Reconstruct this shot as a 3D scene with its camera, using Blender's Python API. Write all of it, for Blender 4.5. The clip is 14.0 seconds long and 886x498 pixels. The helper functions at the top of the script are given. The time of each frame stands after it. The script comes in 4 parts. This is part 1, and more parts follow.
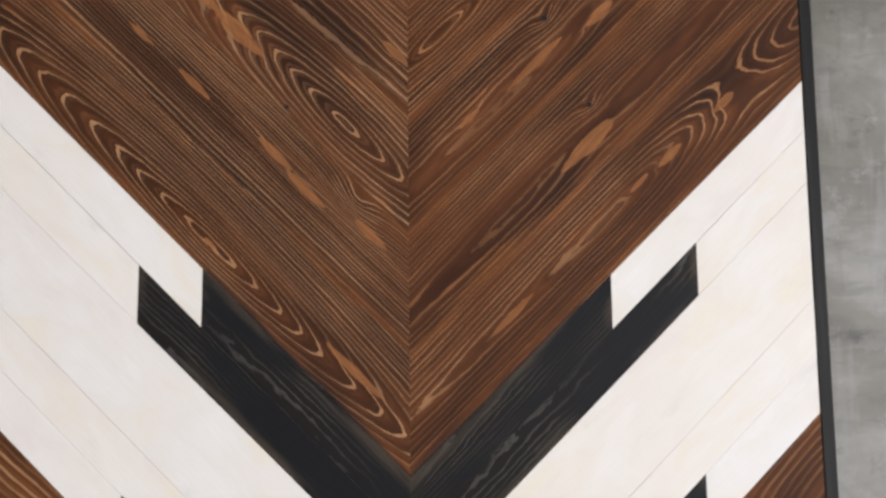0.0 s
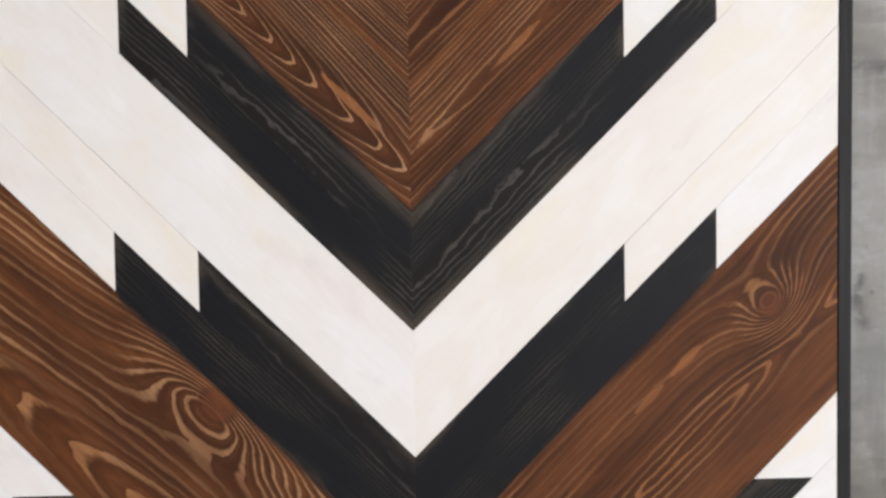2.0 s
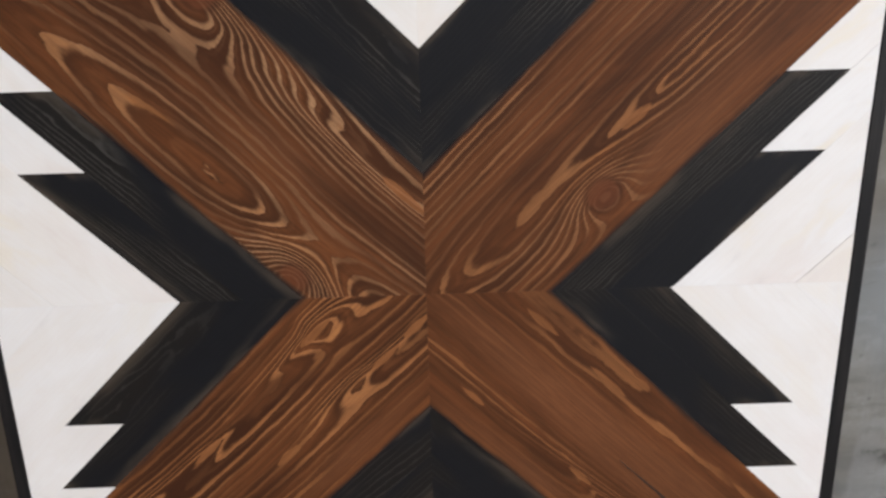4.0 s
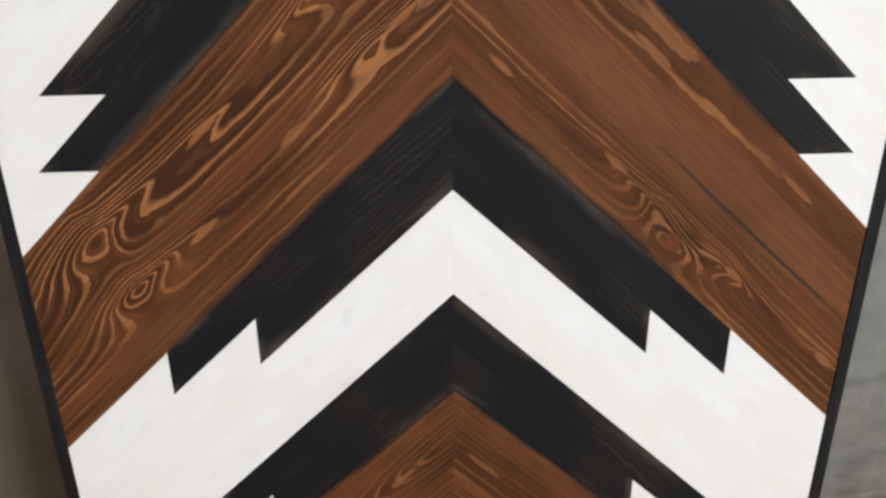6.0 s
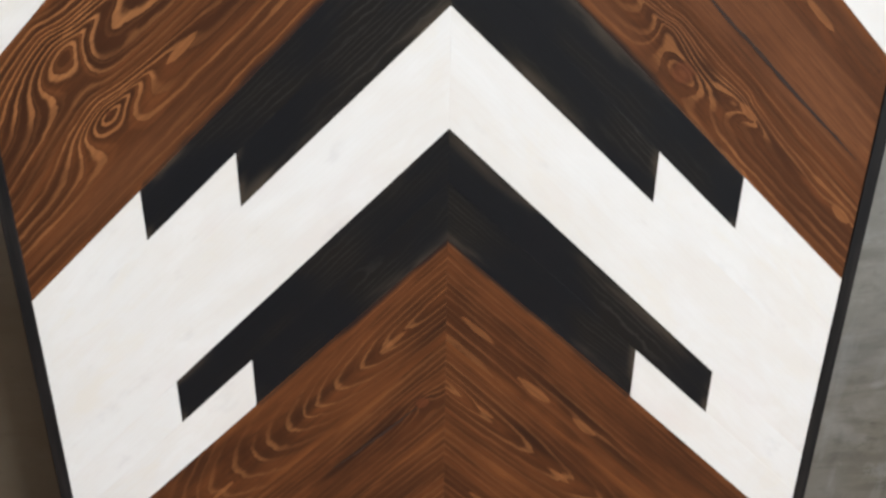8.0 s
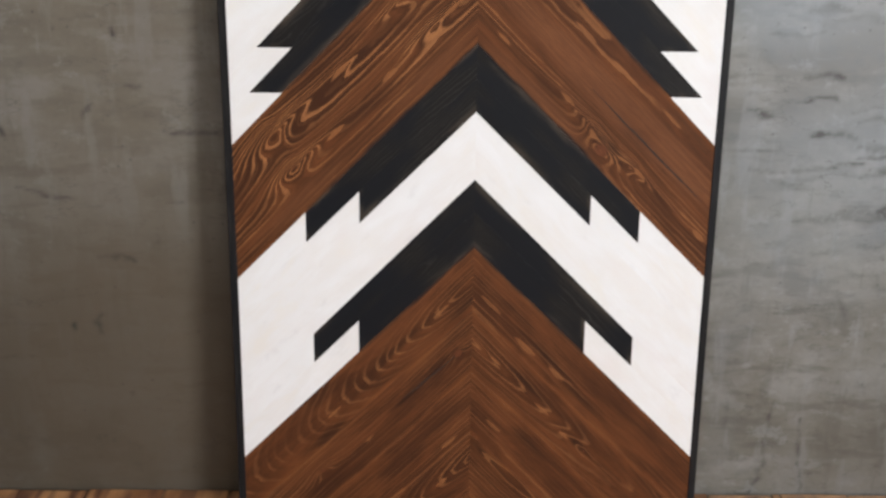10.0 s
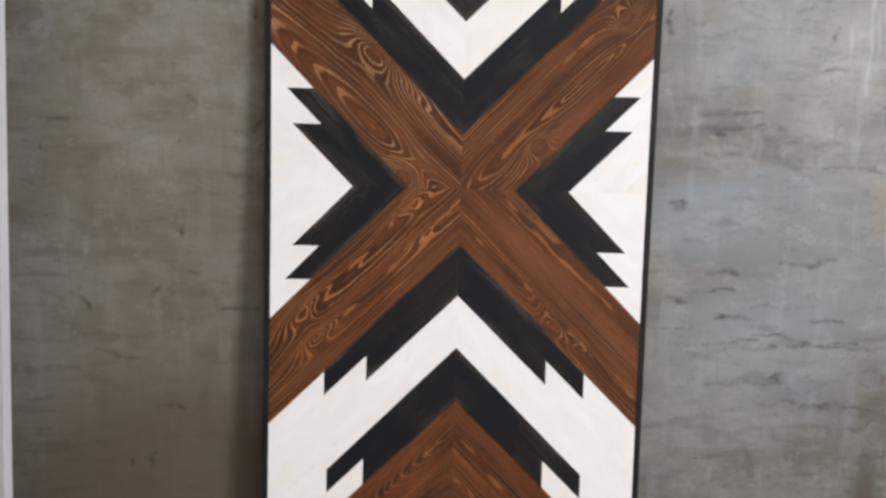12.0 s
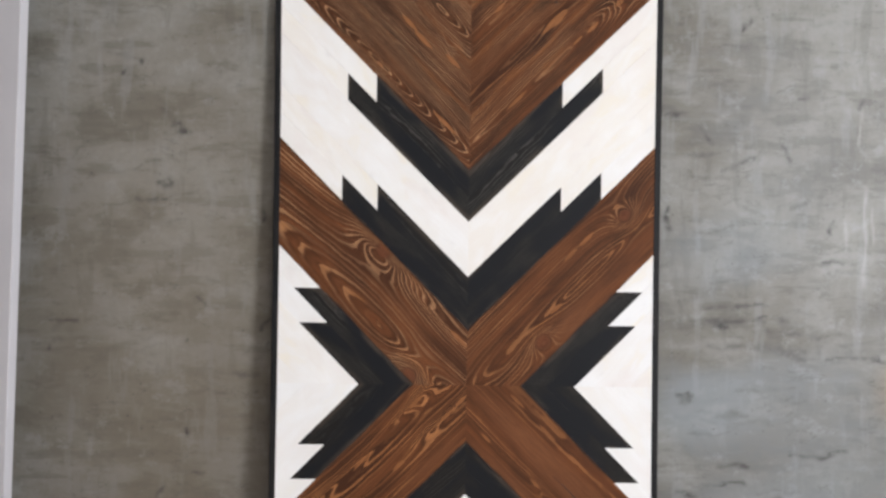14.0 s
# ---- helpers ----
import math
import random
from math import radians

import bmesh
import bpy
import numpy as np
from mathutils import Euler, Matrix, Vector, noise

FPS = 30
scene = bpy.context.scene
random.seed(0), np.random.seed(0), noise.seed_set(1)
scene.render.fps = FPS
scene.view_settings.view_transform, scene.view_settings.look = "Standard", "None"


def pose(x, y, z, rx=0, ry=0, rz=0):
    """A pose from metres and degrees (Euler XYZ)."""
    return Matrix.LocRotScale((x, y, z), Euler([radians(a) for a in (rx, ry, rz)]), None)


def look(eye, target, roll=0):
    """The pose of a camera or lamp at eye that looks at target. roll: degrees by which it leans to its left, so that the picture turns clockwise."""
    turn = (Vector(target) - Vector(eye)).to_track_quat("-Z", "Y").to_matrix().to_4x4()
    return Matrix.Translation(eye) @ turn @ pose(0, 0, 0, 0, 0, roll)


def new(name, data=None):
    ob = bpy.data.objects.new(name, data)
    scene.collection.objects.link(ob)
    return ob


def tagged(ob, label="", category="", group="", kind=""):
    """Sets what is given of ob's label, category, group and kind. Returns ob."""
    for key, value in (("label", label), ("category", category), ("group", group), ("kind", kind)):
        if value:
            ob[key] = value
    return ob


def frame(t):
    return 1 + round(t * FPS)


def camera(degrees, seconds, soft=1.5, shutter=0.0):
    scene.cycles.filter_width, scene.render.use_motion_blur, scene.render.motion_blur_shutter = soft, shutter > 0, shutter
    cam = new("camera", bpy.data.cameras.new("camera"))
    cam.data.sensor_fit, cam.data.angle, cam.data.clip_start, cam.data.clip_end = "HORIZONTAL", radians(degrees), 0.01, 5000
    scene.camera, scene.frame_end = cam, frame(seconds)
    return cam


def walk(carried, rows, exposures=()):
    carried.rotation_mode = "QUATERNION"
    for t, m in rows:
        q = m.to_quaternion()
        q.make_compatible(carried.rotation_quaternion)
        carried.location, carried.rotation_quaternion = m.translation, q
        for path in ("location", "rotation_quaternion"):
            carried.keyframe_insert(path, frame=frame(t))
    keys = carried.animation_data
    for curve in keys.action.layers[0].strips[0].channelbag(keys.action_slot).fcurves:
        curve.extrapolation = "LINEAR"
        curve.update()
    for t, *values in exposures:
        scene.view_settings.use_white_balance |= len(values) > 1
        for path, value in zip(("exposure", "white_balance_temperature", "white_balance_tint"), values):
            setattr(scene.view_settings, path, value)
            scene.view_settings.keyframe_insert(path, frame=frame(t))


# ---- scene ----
cam = camera(45.44, 14.0, soft=2.8)
PATH = [
    (0, (0.0009, -0.7211, 1.1621), (0.0694, 1.2651, 1.3864), -0.53),
    (0.5, (-0.0142, -0.7071, 1.1370), (0.0946, 1.2804, 1.3319), -0.24),
    (1, (-0.0051, -0.6984, 1.1428), (0.0602, 1.2994, 1.2098), -0.30),
    (1.5, (-0.0031, -0.6892, 1.1305), (0.0584, 1.3092, 1.0819), -0.85),
    (2, (-0.0009, -0.6838, 1.1196), (0.0675, 1.3083, 0.9555), -0.85),
    (2.5, (0.0034, -0.6754, 1.1264), (0.0590, 1.2920, 0.7712), -1.00),
    (3, (0.0018, -0.6663, 1.1112), (0.0411, 1.2691, 0.6086), -1.31),
    (3.5, (-0.0009, -0.6411, 1.1168), (0.0355, 1.2268, 0.4028), -1.36),
    (3.7, (0.0058, -0.6328, 1.1074), (0.0344, 1.2096, 0.3296), -1.40),
    (5.8, (-0.0257, -0.6149, 0.9429), (0.0238, 1.0866, -0.1072), -1.00),
    (6, (-0.0285, -0.6103, 0.9326), (0.0349, 1.0663, -0.1560), -0.47),
    (6.5, (-0.0293, -0.6036, 0.8994), (0.0485, 1.0080, -0.2824), 0.53),
    (7, (-0.0273, -0.5947, 0.8721), (0.0243, 0.9366, -0.4135), 0.13),
    (7.5, (-0.0219, -0.6010, 0.8470), (0.0045, 0.9850, -0.3712), -0.94),
    (8, (-0.0372, -0.6300, 0.8027), (0.0579, 1.0523, -0.2748), 0.85),
    (8.2, (-0.0428, -0.6620, 0.7925), (0.0447, 1.0517, -0.2349), 0.82),
    (10.3, (-0.0467, -1.3685, 0.8727), (-0.0340, 0.5210, 0.2173), 0.61),
    (10.5, (-0.0398, -1.4328, 0.8910), (0.0062, 0.4567, 0.2369), 0.90),
    (11, (-0.0417, -1.5424, 0.9022), (-0.0043, 0.3599, 0.2860), 1.39),
    (11.5, (-0.0484, -1.6234, 0.9221), (-0.0116, 0.3120, 0.4195), 0.31),
    (12, (-0.0649, -1.6445, 0.9428), (-0.0163, 0.3238, 0.5918), 1.66),
    (12.5, (-0.0584, -1.6543, 0.9565), (-0.0367, 0.3291, 0.6999), 0.19),
    (13, (-0.0673, -1.6598, 0.9699), (-0.0436, 0.3323, 0.7938), -0.42),
    (13.5, (-0.0606, -1.6576, 0.9880), (-0.0282, 0.3393, 0.8809), 0.83),
    (14, (-0.0655, -1.6542, 0.9895), (-0.0331, 0.3452, 0.9534), 0.85),
]
EXPOSURES = [(0, -0.14, 6500, 10), (1.5, -0.08, 6500, 10), (3.7, -0.18, 6450, 10), (5.8, 0.03, 6390, 5), (8.2, 0.04, 6390, 5), (10.3, 0.0, 6440, 9), (11.5, -0.05, 6400, 9), (12.3, -0.01, 6380, 9), (14, -0.01, 6380, 9)]
walk(cam, [(t, look(eye, target, roll)) for t, eye, target, roll in PATH], EXPOSURES)

# ---- light ----
ROOM_W, ROOM_E, ROOM_S, FLOOR_Z, CEIL_Z = -2.6, 1.9, -3.4, -0.72, 2.0
WALL_Y = 0.073
WIN_Y0, WIN_Y1, WIN_Z0, WIN_Z1 = -2.80, -1.70, 0.45, 1.9

world = bpy.data.worlds.new("world")
scene.world = world
world.use_nodes = True
sky = world.node_tree.nodes.new("ShaderNodeTexSky")
sky.sky_type, sky.sun_disc = "NISHITA", False
sky.sun_elevation, sky.sun_rotation = radians(40), radians(200)
world.node_tree.links.new(sky.outputs[0], world.node_tree.nodes["Background"].inputs[0])
world.node_tree.nodes["Background"].inputs[1].default_value = 0.1

day = bpy.data.lights.new("window_light", "AREA")
day.shape, day.size, day.size_y = "RECTANGLE", WIN_Y1 - WIN_Y0, WIN_Z1 - WIN_Z0
day.energy, day.color = 132.0, (0.955, 0.965, 1.0)
lamp = new("window_light", day)
lamp.matrix_world = look((ROOM_E + 0.06, (WIN_Y0 + WIN_Y1) / 2, (WIN_Z0 + WIN_Z1) / 2), (0.0, (WIN_Y0 + WIN_Y1) / 2, (WIN_Z0 + WIN_Z1) / 2))


# ---- materials ----
class Graph:
    """A small helper to write node trees as expressions."""

    def __init__(self, name, rough=0.6):
        self.material = bpy.data.materials.new(name)
        self.material.use_nodes = True
        self.tree = self.material.node_tree
        self.bsdf = self.tree.nodes["Principled BSDF"]
        self.bsdf.inputs["Roughness"].default_value = rough

    def put(self, socket, value):
        if isinstance(value, bpy.types.NodeSocket):
            self.tree.links.new(value, socket)
        elif value is not None:
            if isinstance(value, tuple) and len(value) == 3 and len(socket.default_value) == 4:
                value = (*value, 1.0)
            socket.default_value = value

    def math(self, op, a, b=None, c=None, clamp=False):
        n = self.tree.nodes.new("ShaderNodeMath")
        n.operation, n.use_clamp = op, clamp
        for s, v in zip(n.inputs, (a, b, c)):
            self.put(s, v)
        return n.outputs[0]

    def vec(self, op, a, b=None):
        n = self.tree.nodes.new("ShaderNodeVectorMath")
        n.operation = op
        self.put(n.inputs[0], a)
        if op == "SCALE":
            self.put(n.inputs["Scale"], b)
        else:
            self.put(n.inputs[1], b)
        return n.outputs[0]

    def join(self, x, y, z):
        n = self.tree.nodes.new("ShaderNodeCombineXYZ")
        for s, v in zip(n.inputs, (x, y, z)):
            self.put(s, v)
        return n.outputs[0]

    def split(self, v):
        n = self.tree.nodes.new("ShaderNodeSeparateXYZ")
        self.put(n.inputs[0], v)
        return n.outputs

    def place(self):
        return self.tree.nodes.new("ShaderNodeTexCoord").outputs["Object"]

    def chance(self):
        return self.tree.nodes.new("ShaderNodeObjectInfo").outputs["Random"]

    def attr(self, name, out="Vector"):
        n = self.tree.nodes.new("ShaderNodeAttribute")
        n.attribute_name = name
        return n.outputs[out]

    def noise(self, v, scale=1.0, detail=2.0, rough=0.5, warp=0.0):
        n = self.tree.nodes.new("ShaderNodeTexNoise")
        self.put(n.inputs["Vector"], v)
        for key, value in (("Scale", scale), ("Detail", detail), ("Roughness", rough), ("Distortion", warp)):
            self.put(n.inputs[key], value)
        return n.outputs[0]

    def cells(self, v, scale, kind="F1"):
        n = self.tree.nodes.new("ShaderNodeTexVoronoi")
        n.feature = kind
        self.put(n.inputs["Vector"], v)
        self.put(n.inputs["Scale"], scale)
        return n.outputs[0]

    def step(self, v, a, b, lo=0.0, hi=1.0):
        n = self.tree.nodes.new("ShaderNodeMapRange")
        n.interpolation_type = "SMOOTHSTEP"
        for s, value in zip(n.inputs, (v, a, b, lo, hi)):
            self.put(s, value)
        return n.outputs[0]

    def mix(self, f, a, b, blend="MIX"):
        n = self.tree.nodes.new("ShaderNodeMix")
        n.data_type, n.blend_type = "RGBA", blend
        self.put(n.inputs["Factor"], f)
        self.put(n.inputs["A"].node.inputs[6], a)
        self.put(n.inputs[7], b)
        return n.outputs[2]

    def bump(self, height, distance, strength=1.0):
        n = self.tree.nodes.new("ShaderNodeBump")
        self.put(n.inputs["Height"], height)
        n.inputs["Distance"].default_value, n.inputs["Strength"].default_value = distance, strength
        self.tree.links.new(n.outputs[0], self.bsdf.inputs["Normal"])

    def done(self, colour, rough=None, spec=None):
        self.put(self.bsdf.inputs["Base Color"], colour)
        self.put(self.bsdf.inputs["Roughness"], rough)
        self.put(self.bsdf.inputs["Specular IOR Level"], spec)
        return self.material


def grain(g, wander):
    """Growth rings from the board's own figure, wavering a little. Returns the ring phase, the ring number, the place along and
    across, and the board's seed."""
    x, y, _ = g.split(g.place())
    off = g.math("MULTIPLY", g.attr("seed", "Fac"), 37.0)
    low = g.join(g.math("MULTIPLY_ADD", x, 9.0, off), g.math("MULTIPLY_ADD", y, 30.0, off), off)
    mid = g.join(g.math("MULTIPLY_ADD", x, 42.0, off), g.math("MULTIPLY", y, 120.0), off)
    ring = g.attr("depth", "Fac")
    ring = g.math("ADD", ring, g.math("MULTIPLY_ADD", g.noise(low, 1.0, 1.0), 2.2 * wander, -1.1 * wander))
    ring = g.math("ADD", ring, g.math("MULTIPLY_ADD", g.noise(mid, 1.0, 3.0, 0.6), 1.8 * wander, -0.9 * wander))
    drift = g.noise(g.join(g.math("MULTIPLY", ring, 0.45), off, 0.0), 1.0, 1.0)
    ring = g.math("MULTIPLY_ADD", drift, 1.2, ring)
    return g.math("FRACT", ring), ring, x, y, off


def brown_wood():
    g = Graph("brown_stained_pine", 0.5)
    w, ring, x, y, off = grain(g, 0.32)
    bold, warm, big = g.attr("bold", "Fac"), g.attr("warm", "Fac"), g.attr("large", "Fac")
    tip, near, core, calm = g.attr("tip", "Fac"), g.attr("near", "Fac"), g.attr("core", "Fac"), g.attr("show", "Fac")
    patch = g.noise(g.join(g.math("MULTIPLY_ADD", x, 11.0, off), g.math("MULTIPLY", y, 50.0), off), 1.0, 3.0, 0.6)
    blob = g.step(patch, 0.60, 0.70)
    wide = g.math("ADD", g.math("MULTIPLY_ADD", g.math("MULTIPLY", blob, g.math("SUBTRACT", 1.0, tip)), -0.22, g.math("MULTIPLY_ADD", big, -0.05, 0.83)), g.math("MULTIPLY", tip, 0.03))
    rise = g.math("SUBTRACT", wide, g.math("MULTIPLY_ADD", big, 0.14, 0.08))
    line = g.math("MULTIPLY", g.step(w, rise, wide), g.step(w, 1.0, 0.95))
    # each ring takes the stain differently, some stretches hardly show their rings, and finer lines run between
    each = g.noise(g.join(g.math("FLOOR", ring), off, g.math("MULTIPLY", x, 5.0)), 0.73, 1.0)
    show = g.noise(g.join(g.math("MULTIPLY_ADD", x, 5.0, off), g.math("MULTIPLY", y, 26.0), 3.0), 1.0, 2.0)
    seen = g.math("MAXIMUM", g.step(show, 0.38, 0.58, g.math("MULTIPLY_ADD", big, -0.10, 0.5), 1.0), g.math("MAXIMUM", tip, g.step(near, 0.1, 0.4)))
    line = g.math("MULTIPLY", line, g.math("MULTIPLY", g.math("MAXIMUM", g.step(each, 0.36, 0.60, g.math("MULTIPLY_ADD", big, -0.30, 0.55), 1.0), g.math("MAXIMUM", tip, g.step(near, 0.15, 0.45))), seen))
    w2 = g.math("FRACT", g.math("MULTIPLY_ADD", ring, 2.0, 0.45))
    line2 = g.math("MULTIPLY", g.step(w2, 0.45, 0.85), g.step(w2, 1.0, 0.9))
    line = g.math("MAXIMUM", line, g.math("MULTIPLY", line2, g.step(show, 0.40, 0.62, 0.04, g.math("MULTIPLY", bold, g.math("MULTIPLY_ADD", big, -0.16, 0.28)))))
    line = g.math("MULTIPLY", g.math("MULTIPLY", line, bold), calm)
    fibre = g.noise(g.join(g.math("MULTIPLY", x, 22.0), g.math("MULTIPLY_ADD", y, 700.0, off), off), 1.0, 2.5, 0.6)
    cloud = g.noise(g.join(g.math("MULTIPLY_ADD", x, 9.0, off), g.math("MULTIPLY", y, 22.0), off), 1.0, 4.0, 0.55, 0.4)
    tone = g.math("ADD", g.math("MULTIPLY", cloud, 1.0), g.math("MULTIPLY", g.chance(), 0.16))
    dark = g.mix(g.step(tone, 0.34, 0.80), (0.046, 0.0168, 0.0078), (0.138, 0.0475, 0.0160))
    smoke = g.noise(g.join(g.math("MULTIPLY_ADD", x, 5.0, off), g.math("MULTIPLY", y, 24.0), 11.0), 1.0, 4.0, 0.6, 0.5)
    dark = g.mix(g.math("MULTIPLY", warm, 0.45), dark, (0.118, 0.0362, 0.0112))
    dark = g.mix(g.step(smoke, g.math("MULTIPLY_ADD", big, 0.02, 0.49), g.math("MULTIPLY_ADD", big, 0.04, 0.64), 0.0, g.math("MULTIPLY_ADD", big, -0.22, 0.62)), dark, (0.025, 0.0090, 0.0048))
    dark = g.mix(g.step(smoke, 0.50, 0.36, 0.0, g.math("MULTIPLY_ADD", big, 0.15, 0.55)), dark, (0.160, 0.0530, 0.0175))
    dark = g.mix(g.math("MULTIPLY", g.step(g.math("MULTIPLY_ADD", smoke, 0.9, g.attr("smoke", "Fac")), 0.55, 1.25), 0.9), dark, (0.020, 0.0082, 0.0052))
    # bands of rings that took more of the stain
    band = g.noise(g.join(g.math("MULTIPLY", ring, 0.42), off, g.math("MULTIPLY", x, 4.0)), 1.0, 2.0)
    dark = g.mix(g.math("MULTIPLY", g.math("MULTIPLY", g.step(band, 0.44, 0.58), g.math("MULTIPLY", calm, bold)), g.math("MULTIPLY_ADD", big, 0.30, 0.35)), dark, (0.030, 0.0108, 0.0054))
    dark = g.mix(g.math("MULTIPLY", g.step(band, 0.44, 0.34), g.math("MULTIPLY_ADD", big, 0.25, 0.15)), dark, (0.165, 0.0560, 0.0180))
    dark = g.mix(g.math("MULTIPLY", g.math("MULTIPLY", g.step(w, 0.1, 0.85), g.math("MULTIPLY_ADD", g.math("MAXIMUM", tip, g.step(near, 0.2, 0.6)), 0.30, 0.55)), g.math("MULTIPLY", calm, bold)), dark, (0.034, 0.0122, 0.0058))
    dark = g.mix(g.math("MULTIPLY", big, 0.06), dark, (0.165, 0.068, 0.030))
    dark = g.mix(g.math("MULTIPLY", g.math("MULTIPLY", g.step(calm, 0.7, 0.1), g.step(big, 0.5, 1.0)), g.math("MULTIPLY_ADD", cloud, 0.6, 0.05)), dark, (0.185, 0.077, 0.035))
    pale = g.mix(g.step(cloud, 0.38, 0.66), (0.34, 0.182, 0.092), (0.54, 0.312, 0.165))
    pale = g.mix(g.step(warm, 0.5, 0.0, 0.0, 0.8), pale, (0.46, 0.275, 0.155))
    pale = g.mix(g.step(warm, 0.6, 0.9, 0.0, 0.9), pale, (0.325, 0.128, 0.043))
    tan = g.mix(g.math("MAXIMUM", g.math("MULTIPLY", blob, g.step(warm, -0.4, 0.5, 0.0, 1.0)), g.math("MULTIPLY", tip, g.math("MULTIPLY_ADD", warm, 0.6, 0.15))), pale, (0.40, 0.168, 0.060))
    colour = g.mix(g.math("MULTIPLY", line, 0.86), dark, tan)
    # islands, where the cut only grazes a ring
    ragged = g.noise(g.join(g.math("MULTIPLY_ADD", x, 70.0, off), g.math("MULTIPLY", y, 160.0), off), 1.0, 3.0, 0.6)
    flat = g.step(g.math("MULTIPLY_ADD", ragged, 1.1, g.attr("isle", "Fac")), 1.12, 1.30)
    colour = g.mix(g.math("MULTIPLY", flat, g.math("MULTIPLY_ADD", bold, 0.45, 0.32)), colour, g.mix(g.math("MULTIPLY", ragged, g.math("MULTIPLY_ADD", big, -0.6, 1.0)), (0.25, 0.097, 0.034), (0.40, 0.172, 0.064)))
    pores = g.noise(g.join(g.math("MULTIPLY_ADD", x, 60.0, off), g.math("MULTIPLY", y, 1300.0), off), 1.0, 2.0, 0.6)
    colour = g.mix(g.step(fibre, 0.36, 0.64, 0.28, 0.0), colour, (0.024, 0.0092, 0.005))
    colour = g.mix(g.step(pores, 0.60, 0.72, 0.0, 0.32), colour, (0.020, 0.008, 0.005))
    # knots: a reddish core with a dark, cracked rim
    halo = g.math("MULTIPLY", g.step(core, 0.05, 0.45), g.step(core, 0.95, 0.55))
    colour = g.mix(g.math("MULTIPLY", core, 0.8), colour, g.mix(ragged, (0.070, 0.0230, 0.0115), (0.150, 0.048, 0.0190)))
    colour = g.mix(g.math("MULTIPLY", halo, 0.35), colour, (0.026, 0.009, 0.005))
    # rubbed, lighter edges of the boards, and the black stain that crept over from the boards beside
    edge = g.attr("edge", "Fac")
    rub = g.math("MULTIPLY", g.step(edge, 0.008, 0.0), g.step(g.noise(g.join(g.math("MULTIPLY_ADD", x, 16.0, off), y, off), 1.0, 2.0), 0.38, 0.66))
    colour = g.mix(g.math("MULTIPLY", rub, 0.4), colour, (0.24, 0.085, 0.026))
    creep = g.noise(g.join(g.math("MULTIPLY_ADD", x, 24.0, off), g.math("MULTIPLY", y, 40.0), off), 1.0, 3.0)
    creep = g.step(g.math("MULTIPLY_ADD", creep, 0.7, g.attr("soot", "Fac")), 0.85, 1.35, 0.0, 0.85)
    colour = g.mix(creep, colour, (0.011, 0.0105, 0.012))
    g.bump(g.math("ADD", line, g.math("MULTIPLY", fibre, 0.3)), 0.0004, 0.4)
    return g.done(colour, g.step(fibre, 0.3, 0.7, 0.50, 0.64), 0.12)


def black_wood():
    g = Graph("black_stained_pine", 0.45)
    w, ring, x, y, off = grain(g, 0.8)
    line = g.math("MULTIPLY", g.step(w, 0.62, 0.86), g.step(w, 1.0, 0.93))
    fibre = g.noise(g.join(g.math("MULTIPLY", x, 20.0), g.math("MULTIPLY_ADD", y, 500.0, off), off), 1.0, 2.5, 0.6)
    patch = g.noise(g.join(g.math("MULTIPLY_ADD", x, 8.0, off), g.math("MULTIPLY", y, 24.0), off), 1.0, 2.0)
    line = g.math("MULTIPLY", line, g.math("MULTIPLY", g.step(patch, 0.44, 0.68, 0.04, 1.0), g.attr("bold", "Fac")))
    colour = g.mix(g.math("MULTIPLY", line, 0.62), g.mix(g.step(patch, 0.42, 0.62), (0.0080, 0.0086, 0.0109), (0.0112, 0.0099, 0.0093)), (0.088, 0.083, 0.077))
    colour = g.mix(g.step(fibre, 0.58, 0.85, 0.0, 0.25), colour, (0.020, 0.019, 0.018))
    edge = g.attr("edge", "Fac")
    worn = g.math("MULTIPLY", g.step(edge, 0.0110, 0.0), g.step(g.noise(g.join(g.math("MULTIPLY_ADD", x, 12.0, off), g.math("MULTIPLY", y, 60.0), off), 1.0, 3.0), 0.45, 0.66))
    colour = g.mix(g.math("MULTIPLY", worn, 0.8), colour, (0.066, 0.052, 0.039))
    g.bump(g.math("ADD", line, g.math("MULTIPLY", fibre, 0.2)), 0.0003, 0.3)
    return g.done(colour, g.step(fibre, 0.3, 0.7, 0.46, 0.56), 0.14)


